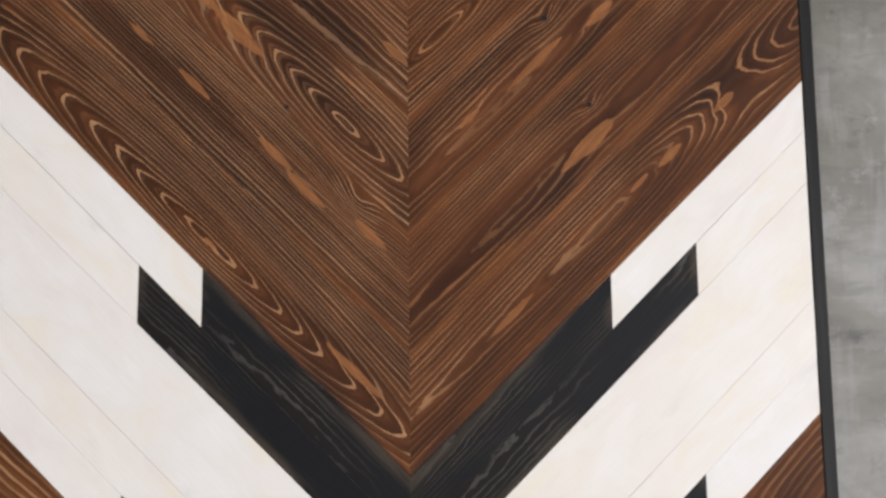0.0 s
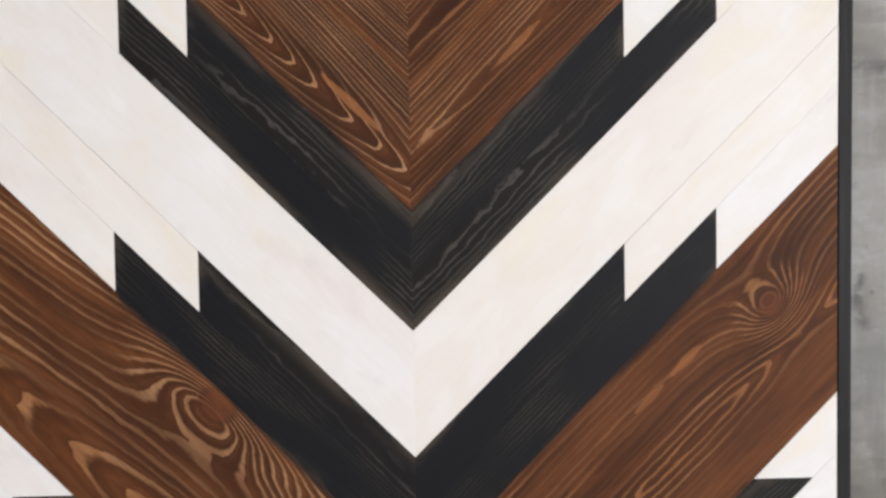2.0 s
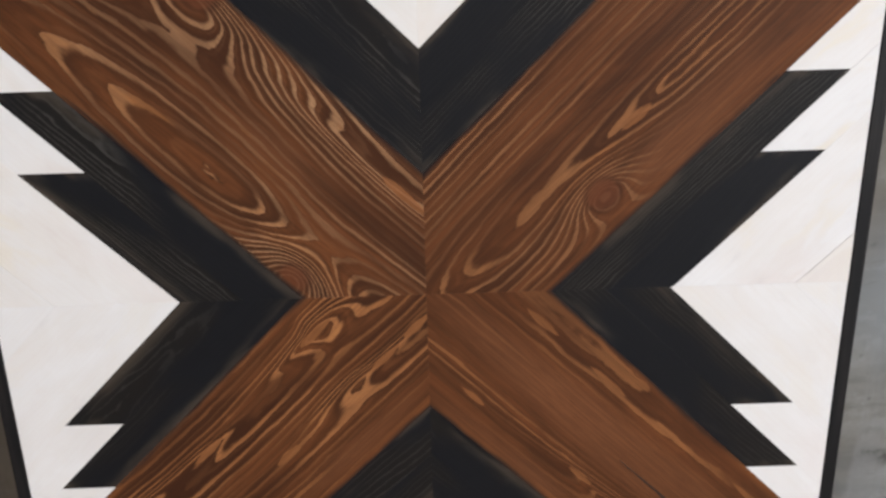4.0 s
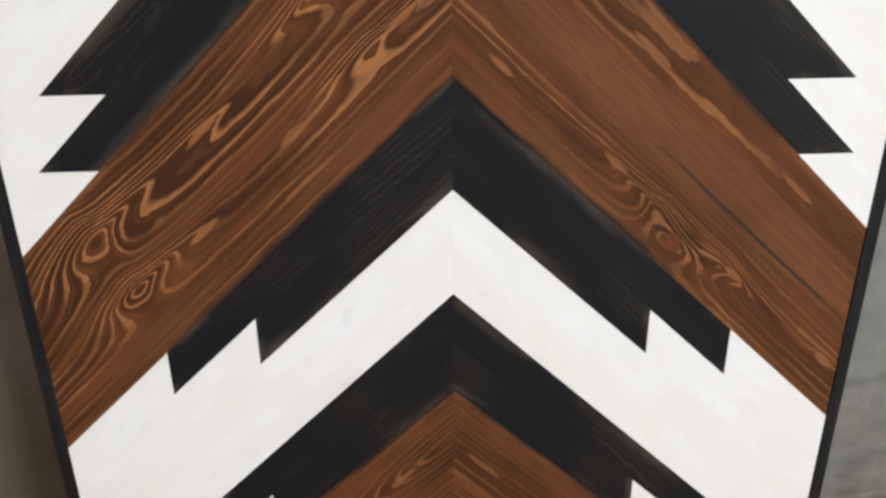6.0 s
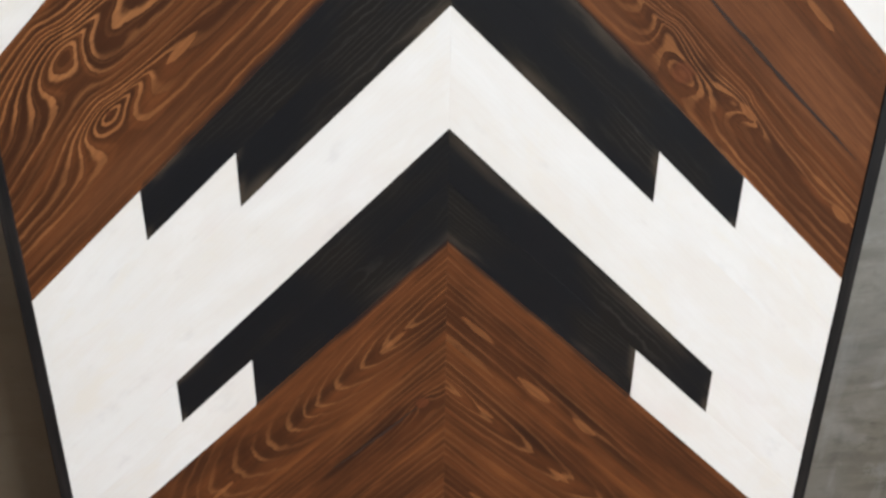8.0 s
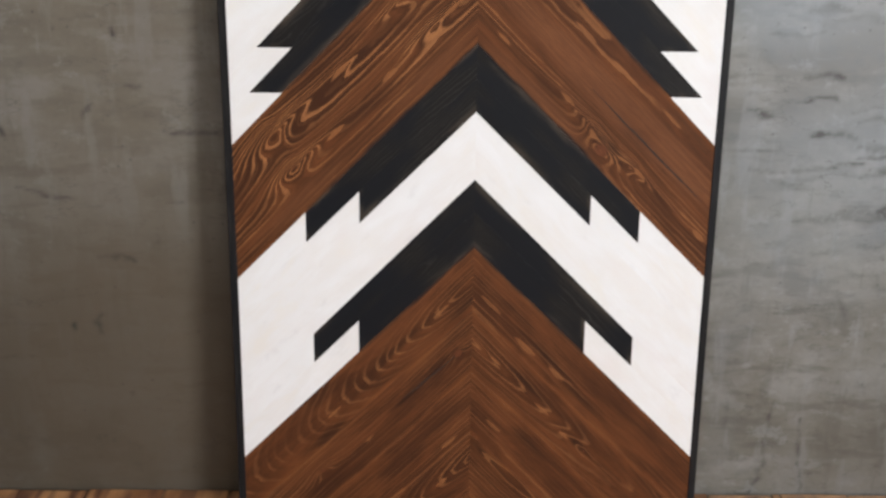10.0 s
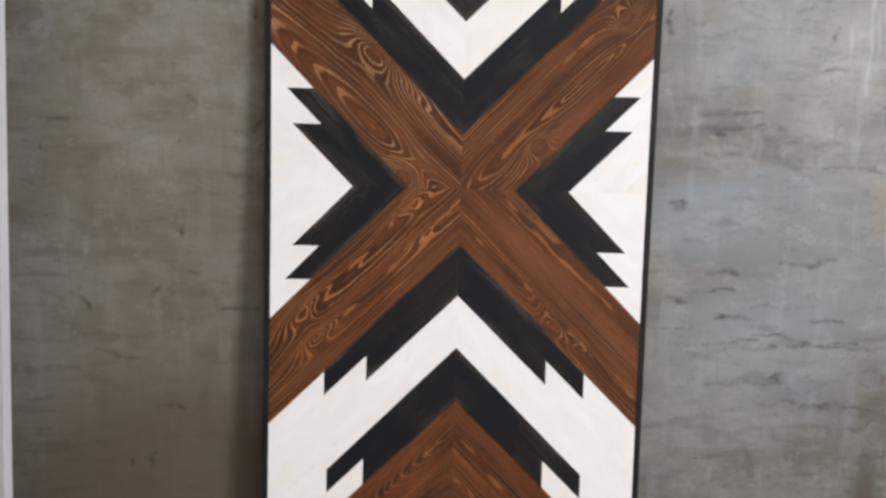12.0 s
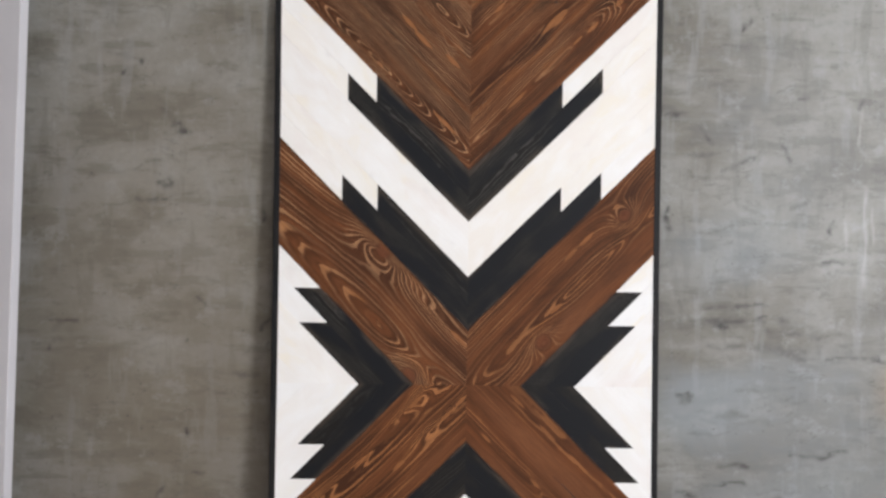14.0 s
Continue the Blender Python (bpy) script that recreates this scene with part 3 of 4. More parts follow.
def concrete_wall():
    """The wall behind the panel: a finely divided, slightly uneven face on a thick slab."""
    xs = np.concatenate((np.linspace(ROOM_W, -0.81, 6), np.arange(-0.80, 0.90, 0.0032), np.linspace(0.91, ROOM_E, 6)))
    zs = np.concatenate((np.linspace(FLOOR_Z, -0.12, 5), np.arange(-0.11, 1.50, 0.0032), np.linspace(1.53, CEIL_Z, 5)))
    gx, gz = np.meshgrid(xs, zs, indexing="ij")
    stain = np.zeros_like(gx)
    wx = gx + 0.010 * (ragged(gx, gz, 0.020, 0.012, 1) - 0.5)
    wz = gz + 0.009 * (ragged(gx, gz, 0.026, 0.012, 2) - 0.5) + 0.004 * (ragged(gx, gz, 0.007, 0.005, 3) - 0.5)
    for x0, z0, x1, z1, width, depth in strokes():
        dx, dz = x1 - x0, z1 - z0
        k = np.clip(((wx - x0) * dx + (wz - z0) * dz) / max(dx * dx + dz * dz, 1e-9), 0, 1)
        # a stroke bends and thins towards its ends
        bow = 0.035 * math.hypot(dx, dz) * np.sin(k * 5.0 + x0 * 40)
        far = np.hypot(wx - x0 - k * dx, wz - z0 - k * dz - bow)
        half = width * 0.5 * (0.55 + 0.6 * np.sin(np.pi * np.clip(k, 0.08, 0.92))) + 0.0006
        stain = np.maximum(stain, depth * np.exp(-(far / (half * 1.15)) ** 2))
    stain *= 0.45 + 0.95 * ragged(gx, gz, 0.018, 0.007, 4)
    # bare tan spot far right, plus a broad tan tint across the left
    tan_tint = np.clip(1.4 - np.hypot((gx - 0.715) / 0.035, (gz - 0.735) / 0.055), 0, 1)
    tan_tint = np.maximum(tan_tint, 0.42 * np.exp(-((gx + 0.46) / 0.24) ** 2 - ((gz - 0.85) / 0.55) ** 2))
    drip = np.zeros_like(gx)
    for x, z0, z1, wide in DRIPS:
        near = np.abs(gx - x - 0.002 * np.sin(gz * 60.0 + x * 9)) / (wide * (0.7 + 0.3 * np.sin(gz * 90.0)))
        drip = np.maximum(drip, np.clip(1.6 - near, 0, 1) * np.clip((gz - z0) / 0.01, 0, 1) * np.clip((z1 - gz) / 0.03, 0, 1))
    # broad darker and lighter areas of the plaster, some painting the light's falloff: place, size and strength
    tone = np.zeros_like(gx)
    for x, z, wide, high, much in MOTTLE_AND_LIGHT:
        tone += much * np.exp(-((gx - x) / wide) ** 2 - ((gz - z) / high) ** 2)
    uneven = 0.0012 * np.sin(gx * 7.0 + 1.0) * np.sin(gz * 5.3) - 0.0003 * stain
    n, m = gx.shape
    front = np.stack((gx, WALL_Y - uneven - 0.0012, gz), -1).reshape(-1, 3)
    i, j = np.meshgrid(np.arange(n - 1), np.arange(m - 1), indexing="ij")
    q = (i * m + j).ravel()
    faces = np.stack((q, q + m, q + m + 1, q + 1), -1).tolist()
    rim = [k * m for k in range(n)] + [(n - 1) * m + k for k in range(1, m)] + [k * m + m - 1 for k in range(n - 2, -1, -1)] + [k for k in range(m - 2, 0, -1)]
    base = len(front)
    back = front[rim].copy()
    back[:, 1] = WALL_Y + T
    for a in range(len(rim)):
        b = (a + 1) % len(rim)
        faces.append((rim[b], rim[a], base + a, base + b))
    faces.append(tuple(base + a for a in range(len(rim))))
    me = bpy.data.meshes.new("wall_north")
    me.from_pydata(np.concatenate((front, back)).tolist(), [], faces)
    for name, field in (("stain", stain), ("tan_tint", np.minimum(tan_tint, 1.0)), ("tone", tone), ("drip", drip)):
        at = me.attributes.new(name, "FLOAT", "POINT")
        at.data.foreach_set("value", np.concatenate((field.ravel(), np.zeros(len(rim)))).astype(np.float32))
    me.materials.append(CONCRETE)
    for p in me.polygons:
        p.use_smooth = p.index < len(q)
    return new("wall_north", me)


tagged(concrete_wall(), "grey trowelled concrete plaster wall with dark scratches and smears", "wall", kind="structure")
tagged(box_part("wall_south", (ROOM_W, ROOM_S - T, FLOOR_Z), (ROOM_E, ROOM_S, CEIL_Z), PLASTER), "plain warm plaster wall", "wall", kind="structure")
tagged(box_part("wall_west", (ROOM_W - T, ROOM_S - T, FLOOR_Z), (ROOM_W, WALL_Y + T, CEIL_Z), PLASTER), "plain warm plaster wall", "wall", kind="structure")
tagged(box_part("floor", (ROOM_W - T, ROOM_S - T, FLOOR_Z - T), (ROOM_E + T, WALL_Y + T, FLOOR_Z), SCREED), "brown screed floor", "floor", kind="structure")
tagged(box_part("ceiling", (ROOM_W - T, ROOM_S - T, CEIL_Z), (ROOM_E + T, WALL_Y + T, CEIL_Z + T), CEILING), "pale painted ceiling", "ceiling", kind="structure")


def wall_with_opening():
    bm = bmesh.new()
    y0, y1 = ROOM_S - T, WALL_Y + T
    for (a, b), (c, d) in (((y0, y1), (FLOOR_Z, WIN_Z0)), ((y0, y1), (WIN_Z1, CEIL_Z)), ((y0, WIN_Y0), (WIN_Z0, WIN_Z1)), ((WIN_Y1, y1), (WIN_Z0, WIN_Z1))):
        m = Matrix.Translation((ROOM_E + T / 2, (a + b) / 2, (c + d) / 2)) @ Matrix.Diagonal((T, b - a, d - c, 1))
        bmesh.ops.create_cube(bm, size=1.0, matrix=m)
    bmesh.ops.remove_doubles(bm, verts=bm.verts, dist=1e-5)
    return part("wall_east", bm, PLASTER)


tagged(wall_with_opening(), "plain warm plaster wall with a window opening", "wall", kind="structure")

# ---- the bench of planks ----
BENCH_X1, BENCH_Y0, BENCH_Y1, PLANK_T = 0.667, -0.66, 0.069, 0.030
bench = tagged(new("plank_bench"), "low bench top of worn brown wooden planks against the concrete wall", "bench")
bench.location = (0, 0, FLOOR_Z)
SEAMS = [-1.36, -1.25, -1.145, -1.045, -0.94, -0.845, -0.745, -0.643, -0.546, -0.436, -0.341, -0.240, -0.142, -0.050, 0.056, 0.158, 0.260, 0.351, 0.444, 0.4565, 0.5545, BENCH_X1]
SPOTS = {0.351: (0.415, 0.040, 0.017), 0.456: (0.508, 0.022, 0.019), -0.643: (-0.60, -0.01, 0.020), -0.436: (-0.40, 0.00, 0.018)}
for a, b in zip(SEAMS, SEAMS[1:]):
    w, dz, back = b - a - (0.0014 if a < 0.3 else 0.0028), random.uniform(-0.0012, 0.0), random.uniform(-0.004, 0.0)
    bm = block((w, BENCH_Y1 - BENCH_Y0 + back, PLANK_T), min(0.0014, w / 4))
    ob = part("plank", bm, PLANK, bench, "", pose((a + b) / 2, (BENCH_Y0 + BENCH_Y1 + back) / 2, -FLOOR_Z - PLANK_T / 2 + dz))
    # the planks on the far side of the panel are less stained
    at = ob.data.attributes.new("worn", "FLOAT", "POINT")
    for d in at.data:
        d.value = 1.0 if a < 0.3 else 0.6
    # a soft dark knot in some of them
    at = ob.data.attributes.new("spot", "FLOAT_VECTOR", "POINT")
    kx, ky, kr = SPOTS.get(round(a, 3), (0.0, 9.0, 0.02))
    for d in at.data:
        d.vector = (kx - (a + b) / 2, ky - (BENCH_Y0 + BENCH_Y1 + back) / 2, kr)
for y in (-0.60, -0.02):
    part("bearer", block((BENCH_X1 + 1.30, 0.05, 0.07), 0.003), PLY, bench, "", pose((BENCH_X1 - 1.34) / 2, y, -FLOOR_Z - PLANK_T - 0.0365))
    for x in (-1.25, 0.58):
        h = -FLOOR_Z - PLANK_T - 0.072
        part("leg", block((0.06, 0.06, h), 0.003), PLY, bench, "", pose(x, y, h / 2))

# ---- the white board beside it ----
white = tagged(new("white_board"), "tall white painted board leaning on the concrete wall", "board")
white.matrix_world = pose(-0.7095, -0.030, 0.0, -2.0, 0.35, -15)
part("panel", block((0.25, 0.020, 1.8), 0.002), WHITEPAINT, white, "", pose(-0.125, -0.010, 0.9))

# ---- the wooden wall panel ----
LEAN = 2.45
HALF, INNER_H, MID, RAIL_W, DEPTH = 0.2996, 0.7315, 0.7425, 0.0099, 0.0093
OFF, R2 = 0.0025, math.sqrt(0.5)  # the pattern's middle line


def half_width(z):
    """Half the width of the boards at the height z over the panel's middle: the sides are drawn in a little."""
    return HALF + 0.0090 * min(abs(z), INNER_H) ** 2


panel = tagged(new("wall_art_panel"), "tall wooden wall art panel of brown, black and white diagonal boards in a thin black frame, leaning on the wall", "wall art")
panel.matrix_world = pose(0, 0, 0, -LEAN, 0, 0)
part("backing", block((2 * HALF, 0.003, 2 * INNER_H)), PLY, panel, "plywood backing", pose(0, DEPTH - 0.0015, MID))


def side_rail(side):
    """An upright edge strip that follows the drawn-in side of the panel."""
    c, deep = 0.0008, DEPTH + 0.001
    ring = [(c, 0), (RAIL_W - c, 0), (RAIL_W, c), (RAIL_W, deep - c), (RAIL_W - c, deep), (c, deep), (0, deep - c), (0, c)]
    bm = bmesh.new()
    rows = []
    for i in range(33):
        z = -MID + 2 * MID * i / 32
        rows.append([bm.verts.new((side * (half_width(z) + 0.0002 + x), y - 0.001, z)) for x, y in ring])
    for low, high in zip(rows, rows[1:]):
        for i in range(8):
            j = (i + 1) % 8
            bm.faces.new((low[i], low[j], high[j], high[i]))
    bm.faces.new(rows[0])
    bm.faces.new(rows[-1])
    return bm


for side in (-1, 1):
    part("frame_rail", side_rail(side), RAIL, panel, "black painted edge strip", pose(0, 0, MID))
    part("frame_rail", block((2 * half_width(INNER_H), DEPTH + 0.001, RAIL_W), 0.0008), RAIL, panel, "black painted edge strip", pose(0, DEPTH / 2 - 0.0005, MID + side * (MID - RAIL_W / 2)))


def clip(poly, nx, ny, d):
    """The part of a convex polygon with nx * x + ny * y <= d."""
    out = []
    for (x0, y0), (x1, y1) in zip(poly, poly[1:] + poly[:1]):
        a, b = nx * x0 + ny * y0 - d, nx * x1 + ny * y1 - d
        if a <= 0:
            out.append((x0, y0))
        if a * b < 0:
            k = a / (a - b)
            out.append((x0 + k * (x1 - x0), y0 + k * (y1 - y0)))
    return out


def span(poly, y):
    """The ends of a convex polygon along x at the height y."""
    xs = []
    for (x0, y0), (x1, y1) in zip(poly, poly[1:] + poly[:1]):
        if min(y0, y1) - 1e-9 <= y <= max(y0, y1) + 1e-9:
            xs += [x0, x1] if abs(y1 - y0) < 1e-9 else [x0 + (x1 - x0) * (y - y0) / (y1 - y0)]
    return min(xs), max(xs)


def smooth(x, a, b):
    k = np.clip((x - a) / (b - a), 0.0, 1.0)
    return k * k * (3 - 2 * k)


def figure(u, v, log, knots=(), isles=(), calms=(), smokes=(), stained=0.0):
    """The figure of a flat-sawn board at the places u along and v across: the depth in the growth rings, the cores and the
    surroundings of the knots, the flat islands, the pointed tips, how strongly the rings show, and where the stain went on darker.
    knots: place along and across, core, length, width, rise and, where the rings round it run to a point, to which side.
    log: the pith's place across, the cut's least depth, its slope, where the slope begins and to which side (0: both)."""
    v0, h, slope, u0, side = log
    run = np.hypot(u - u0, 0.012) if side == 0 else np.logaddexp(0.0, side * (u - u0) / 0.02) * 0.02
    r = np.hypot(v - v0, h + slope * run)
    core, near, isle = np.zeros_like(u), np.zeros_like(u), np.zeros_like(u)
    for ku, kv, kr, length, wide, rise, *point in knots:
        tear = point[0] if point else 0
        du, dv = u - ku, v - kv
        flat = 0.4 if kr else 0.8
        away = np.sqrt((du / length) ** 2 + (dv / wide) ** 2 + flat * flat) - flat
        if tear:
            sharp = np.sqrt((du / length / 1.9) ** 2 + 0.01) - 0.1 + np.sqrt((dv / wide) ** 2 + 0.02) - 0.14
            away = away + (sharp - away) * smooth(tear * du / length, -0.1, 0.5)
        bell = np.exp(-1.2 * away)
        r = r + rise * bell
        near = np.maximum(near, bell)
        if kr:
            core = np.maximum(core, smooth(np.hypot(du * 0.85, dv), kr * 1.3, kr * 0.6))
    for ku, kv, length, wide in isles:
        du = (u - ku) / length
        dv = (v - kv) / (wide * (1.0 + 0.20 * np.clip(du, -1, 1)))
        q = (np.abs(du) ** 1.4 + np.abs(dv) ** 1.4) ** 1.43
        r = r + 0.6 * wide * np.exp(-0.45 * q)
        isle = np.maximum(isle, np.clip(1.6 - q, 0.0, 1.6))
    show = np.ones_like(u)
    for ku, kv, length, wide, much in calms:
        show = show - much * np.exp(-((u - ku) / length) ** 2 - ((v - kv) / wide) ** 2)
    smoke = np.full_like(u, stained)
    for ku, kv, length, wide, much in smokes:
        smoke = np.maximum(smoke, much * np.exp(-((u - ku) / length) ** 2 - ((v - kv) / wide) ** 2))
    tip = smooth(np.abs(v - v0), 0.016, 0.004) * (slope > 0.04)
    return {"smoke": smoke, "depth": r, "core": core, "near": near, "isle": isle, "tip": tip, "show": np.clip(show, 0.0, 1.0)}


def any_log(mid):
    return mid + random.uniform(-0.03, 0.03), random.uniform(0.010, 0.024), random.uniform(0.01, 0.05), random.uniform(0.1, 0.5), random.choice((-1, 1))


def board(material, sx, sy, lower, upper, cuts=(), grain=None, pitch=0.0028, bold=1.0, warm=0.3, joint=None, dark_sides=(), cell=0.004):
    """A board of the panel in the quarter (sx, sy), where a is the distance from the panel's upright middle line and b from its
    level one. lower, upper: its long edges (s, k) as b = k * a + s; cuts: limits (na, nb, d) with na * a + nb * b <= d;
    joint: the edge that meets a board of its own colour; dark_sides: edges beside black boards, (s, k, na, nb, d)."""
    gap = 0.00001 if material is BLACK or (material is WHITE and sy < 0) else random.uniform(0.00003, 0.00013)
    (s0, k0), (s1, k1) = lower, upper
    side = half_width(min(0.3 + (s0 + s1) / 2, INNER_H)) + 0.0008 - sx * OFF
    poly = [(0, 0), (1, 0), (1, 1), (0, 1)]
    for na, nb, d in ((-k1, 1, s1), (k0, -1, -s0), (1, 0, side), (0, 1, INNER_H), *cuts):
        poly = clip(poly, na, nb, d - gap * math.hypot(na, nb))
        if len(poly) < 3:
            return None
    cl = sum((a + b) * R2 for a, b in poly) / len(poly)
    cq = (s0 + s1) / 2 * R2
    flip = sx * sy
    flat = [((a + b) * R2 - cl, flip * ((b - a) * R2 - cq)) for a, b in poly]
    lift = random.uniform(-0.00015, 0.00012)
    e = 0.00012 if material is BLACK else 0.00022
    # rows across the board and columns along it, with a narrow worn edge all round
    marks = sorted({round(y, 6) for _, y in flat})
    ys = [marks[0] + 2e-5, marks[0] + 4e-4]
    for y0, y1 in zip(marks, marks[1:]):
        n = max(1, math.ceil((y1 - y0) / cell))
        ys += [y0 + (y1 - y0) * i / n for i in range(n)]
    ys += [marks[-1] - 4e-4, marks[-1] - 2e-5]
    ys = sorted(y for y in set(ys) if marks[0] + 1e-5 < y < marks[-1] - 1e-5)
    n = max(3, math.ceil(max(b - a for a, b in (span(flat, y) for y in ys)) / cell))
    rows = []
    for y in ys:
        x0, x1 = span(flat, y)
        k = np.concatenate(([0.0], np.linspace(min(4e-4 / max(x1 - x0, 1e-6), 0.1), 1 - min(4e-4 / max(x1 - x0, 1e-6), 0.1), n), [1.0]))
        rows.append(np.stack((x0 + (x1 - x0) * k, np.full(n + 2, y), np.full(n + 2, lift)), -1))
    top = np.array(rows)
    rim_mask = np.zeros(top.shape[:2], bool)
    rim_mask[0], rim_mask[-1], rim_mask[:, 0], rim_mask[:, -1] = True, True, True, True
    top[rim_mask, 2] -= e
    m, w = top.shape[:2]
    i, j = np.meshgrid(np.arange(m - 1), np.arange(w - 1), indexing="ij")
    q = (i * w + j).ravel()
    faces = np.stack((q, q + 1, q + w + 1, q + w), -1).tolist()
    rim = list(range(w)) + [r * w + w - 1 for r in range(1, m)] + [(m - 1) * w + c for c in range(w - 2, -1, -1)] + [r * w for r in range(m - 2, 0, -1)]
    top = top.reshape(-1, 3)
    low = top[rim].copy()
    low[:, 2] = -0.0062
    base = len(top)
    for p in range(len(rim)):
        o = (p + 1) % len(rim)
        faces.append((base + p, base + o, rim[o], rim[p]))
    faces.append(tuple(base + p for p in reversed(range(len(rim)))))
    points = np.concatenate((top, low))
    me = bpy.data.meshes.new("board")
    me.from_pydata(points.tolist(), [], faces)
    me.materials.append(material)
    # growth rings, and the distance to the long edges
    u, v = points[:, 0] + cl, flip * points[:, 1] + cq
    a, b = (u - v) * R2, (u + v) * R2
    grain = {"log": any_log(cq), "pitch": pitch, **(grain or {})}
    pitch = grain.pop("pitch")
    fields = figure(u, v, **grain)
    fields["depth"] = fields["depth"] / pitch
    edge = np.full(len(u), 1.0)
    for line in (lower, upper):
        if line is not joint:
            edge = np.minimum(edge, np.abs(b - line[1] * a - line[0]) * R2)
    for na, nb, d in cuts:
        edge = np.minimum(edge, np.abs(na * a + nb * b - d) * 1.4)
    fields["edge"] = edge
    soot = np.zeros(len(u))
    for s, k, na, nb, d in dark_sides:
        far = np.abs(b - k * a - s) * R2
        soot = np.maximum(soot, np.clip(1 - far / 0.009, 0, 1) * smooth(na * a + nb * b, d + 0.004, d - 0.004))
    fields["soot"] = soot
    for name, value in (("seed", random.random()), ("bold", bold), ("warm", warm), ("large", (1.0 if s1 - s0 > 0.12 else 0.6 if sy < 0 else 0.0) if cell < 0.003 else 0.0)):
        fields[name] = np.full(len(u), value)
    for name, field in fields.items():
        me.attributes.new(name, "FLOAT", "POINT").data.foreach_set("value", field.astype(np.float32))
    ob = new("board", me)
    ob.parent = panel
    ax, out = Vector((sx * R2, 0, sy * R2)), Vector((0, -1, 0))
    turn = Matrix((ax, out.cross(ax), out)).transposed().to_4x4()
    ca, cb = (cl - cq) * R2, (cl + cq) * R2
    turn.translation = (OFF + sx * ca, 0.0, MID + sy * cb)
    ob.matrix_basis = turn
    return ob


UL, UR, LL, LR = (-1, 1), (1, 1), (-1, -1), (1, -1)
# long edges of the strips in each quarter: offset and slope; U: over the arm of the cross, D: below it
EDGES = {
    UL: {"U1": (0.0893, 1.000), "UH": (0.1312, 0.997), "U2": (0.1730, 1.000), "U3": (0.2615, 0.984), "UG": (0.3010, 1.000), "U4": (0.3438, 1.002), "D1": (-0.0890, 1.022), "DH": (-0.1318, 1.022), "D2": (-0.1750, 1.012)},
    UR: {"U1": (0.0893, 0.993), "UH": (0.1320, 0.995), "U2": (0.1730, 0.990), "U3": (0.2615, 0.988), "UG": (0.3008, 0.989), "U4": (0.3432, 0.976), "D1": (-0.0905, 1.018), "DH": (-0.1305, 1.007), "D2": (-0.1750, 1.009)},
    LL: {"U1": (0.0908, 0.993), "UH": (0.1312, 0.989), "U2": (0.1732, 0.986), "U3": (0.2588, 1.008), "UG": (0.3010, 0.998), "U4": (0.3458, 0.990), "D1": (-0.0900, 1.014), "DH": (-0.1325, 1.020), "D2": (-0.1755, 1.018)},
    LR: {"U1": (0.0908, 0.987), "UH": (0.1316, 0.994), "U2": (0.1732, 0.983), "U3": (0.2588, 0.998), "UG": (0.2998, 0.996), "U4": (0.3458, 0.991), "D1": (-0.0885, 1.012), "DH": (-0.1272, 1.010), "D2": (-0.1725, 1.006)},
}
STEP = 0.0885
# where the black boards end in each quarter
ENDS = {
    UL: (0.2035, 0.1468, 0.1967, 0.1505, 0.1522, 0.0968),
    UR: (0.2126, 0.1479, 0.2135, 0.1488, 0.1519, 0.0975),
    LL: (0.2142, 0.1458, 0.2080, 0.1485, 0.1518, 0.0969),
    LR: (0.2103, 0.1472, 0.2117, 0.1480, 0.1529, 0.0975),
}
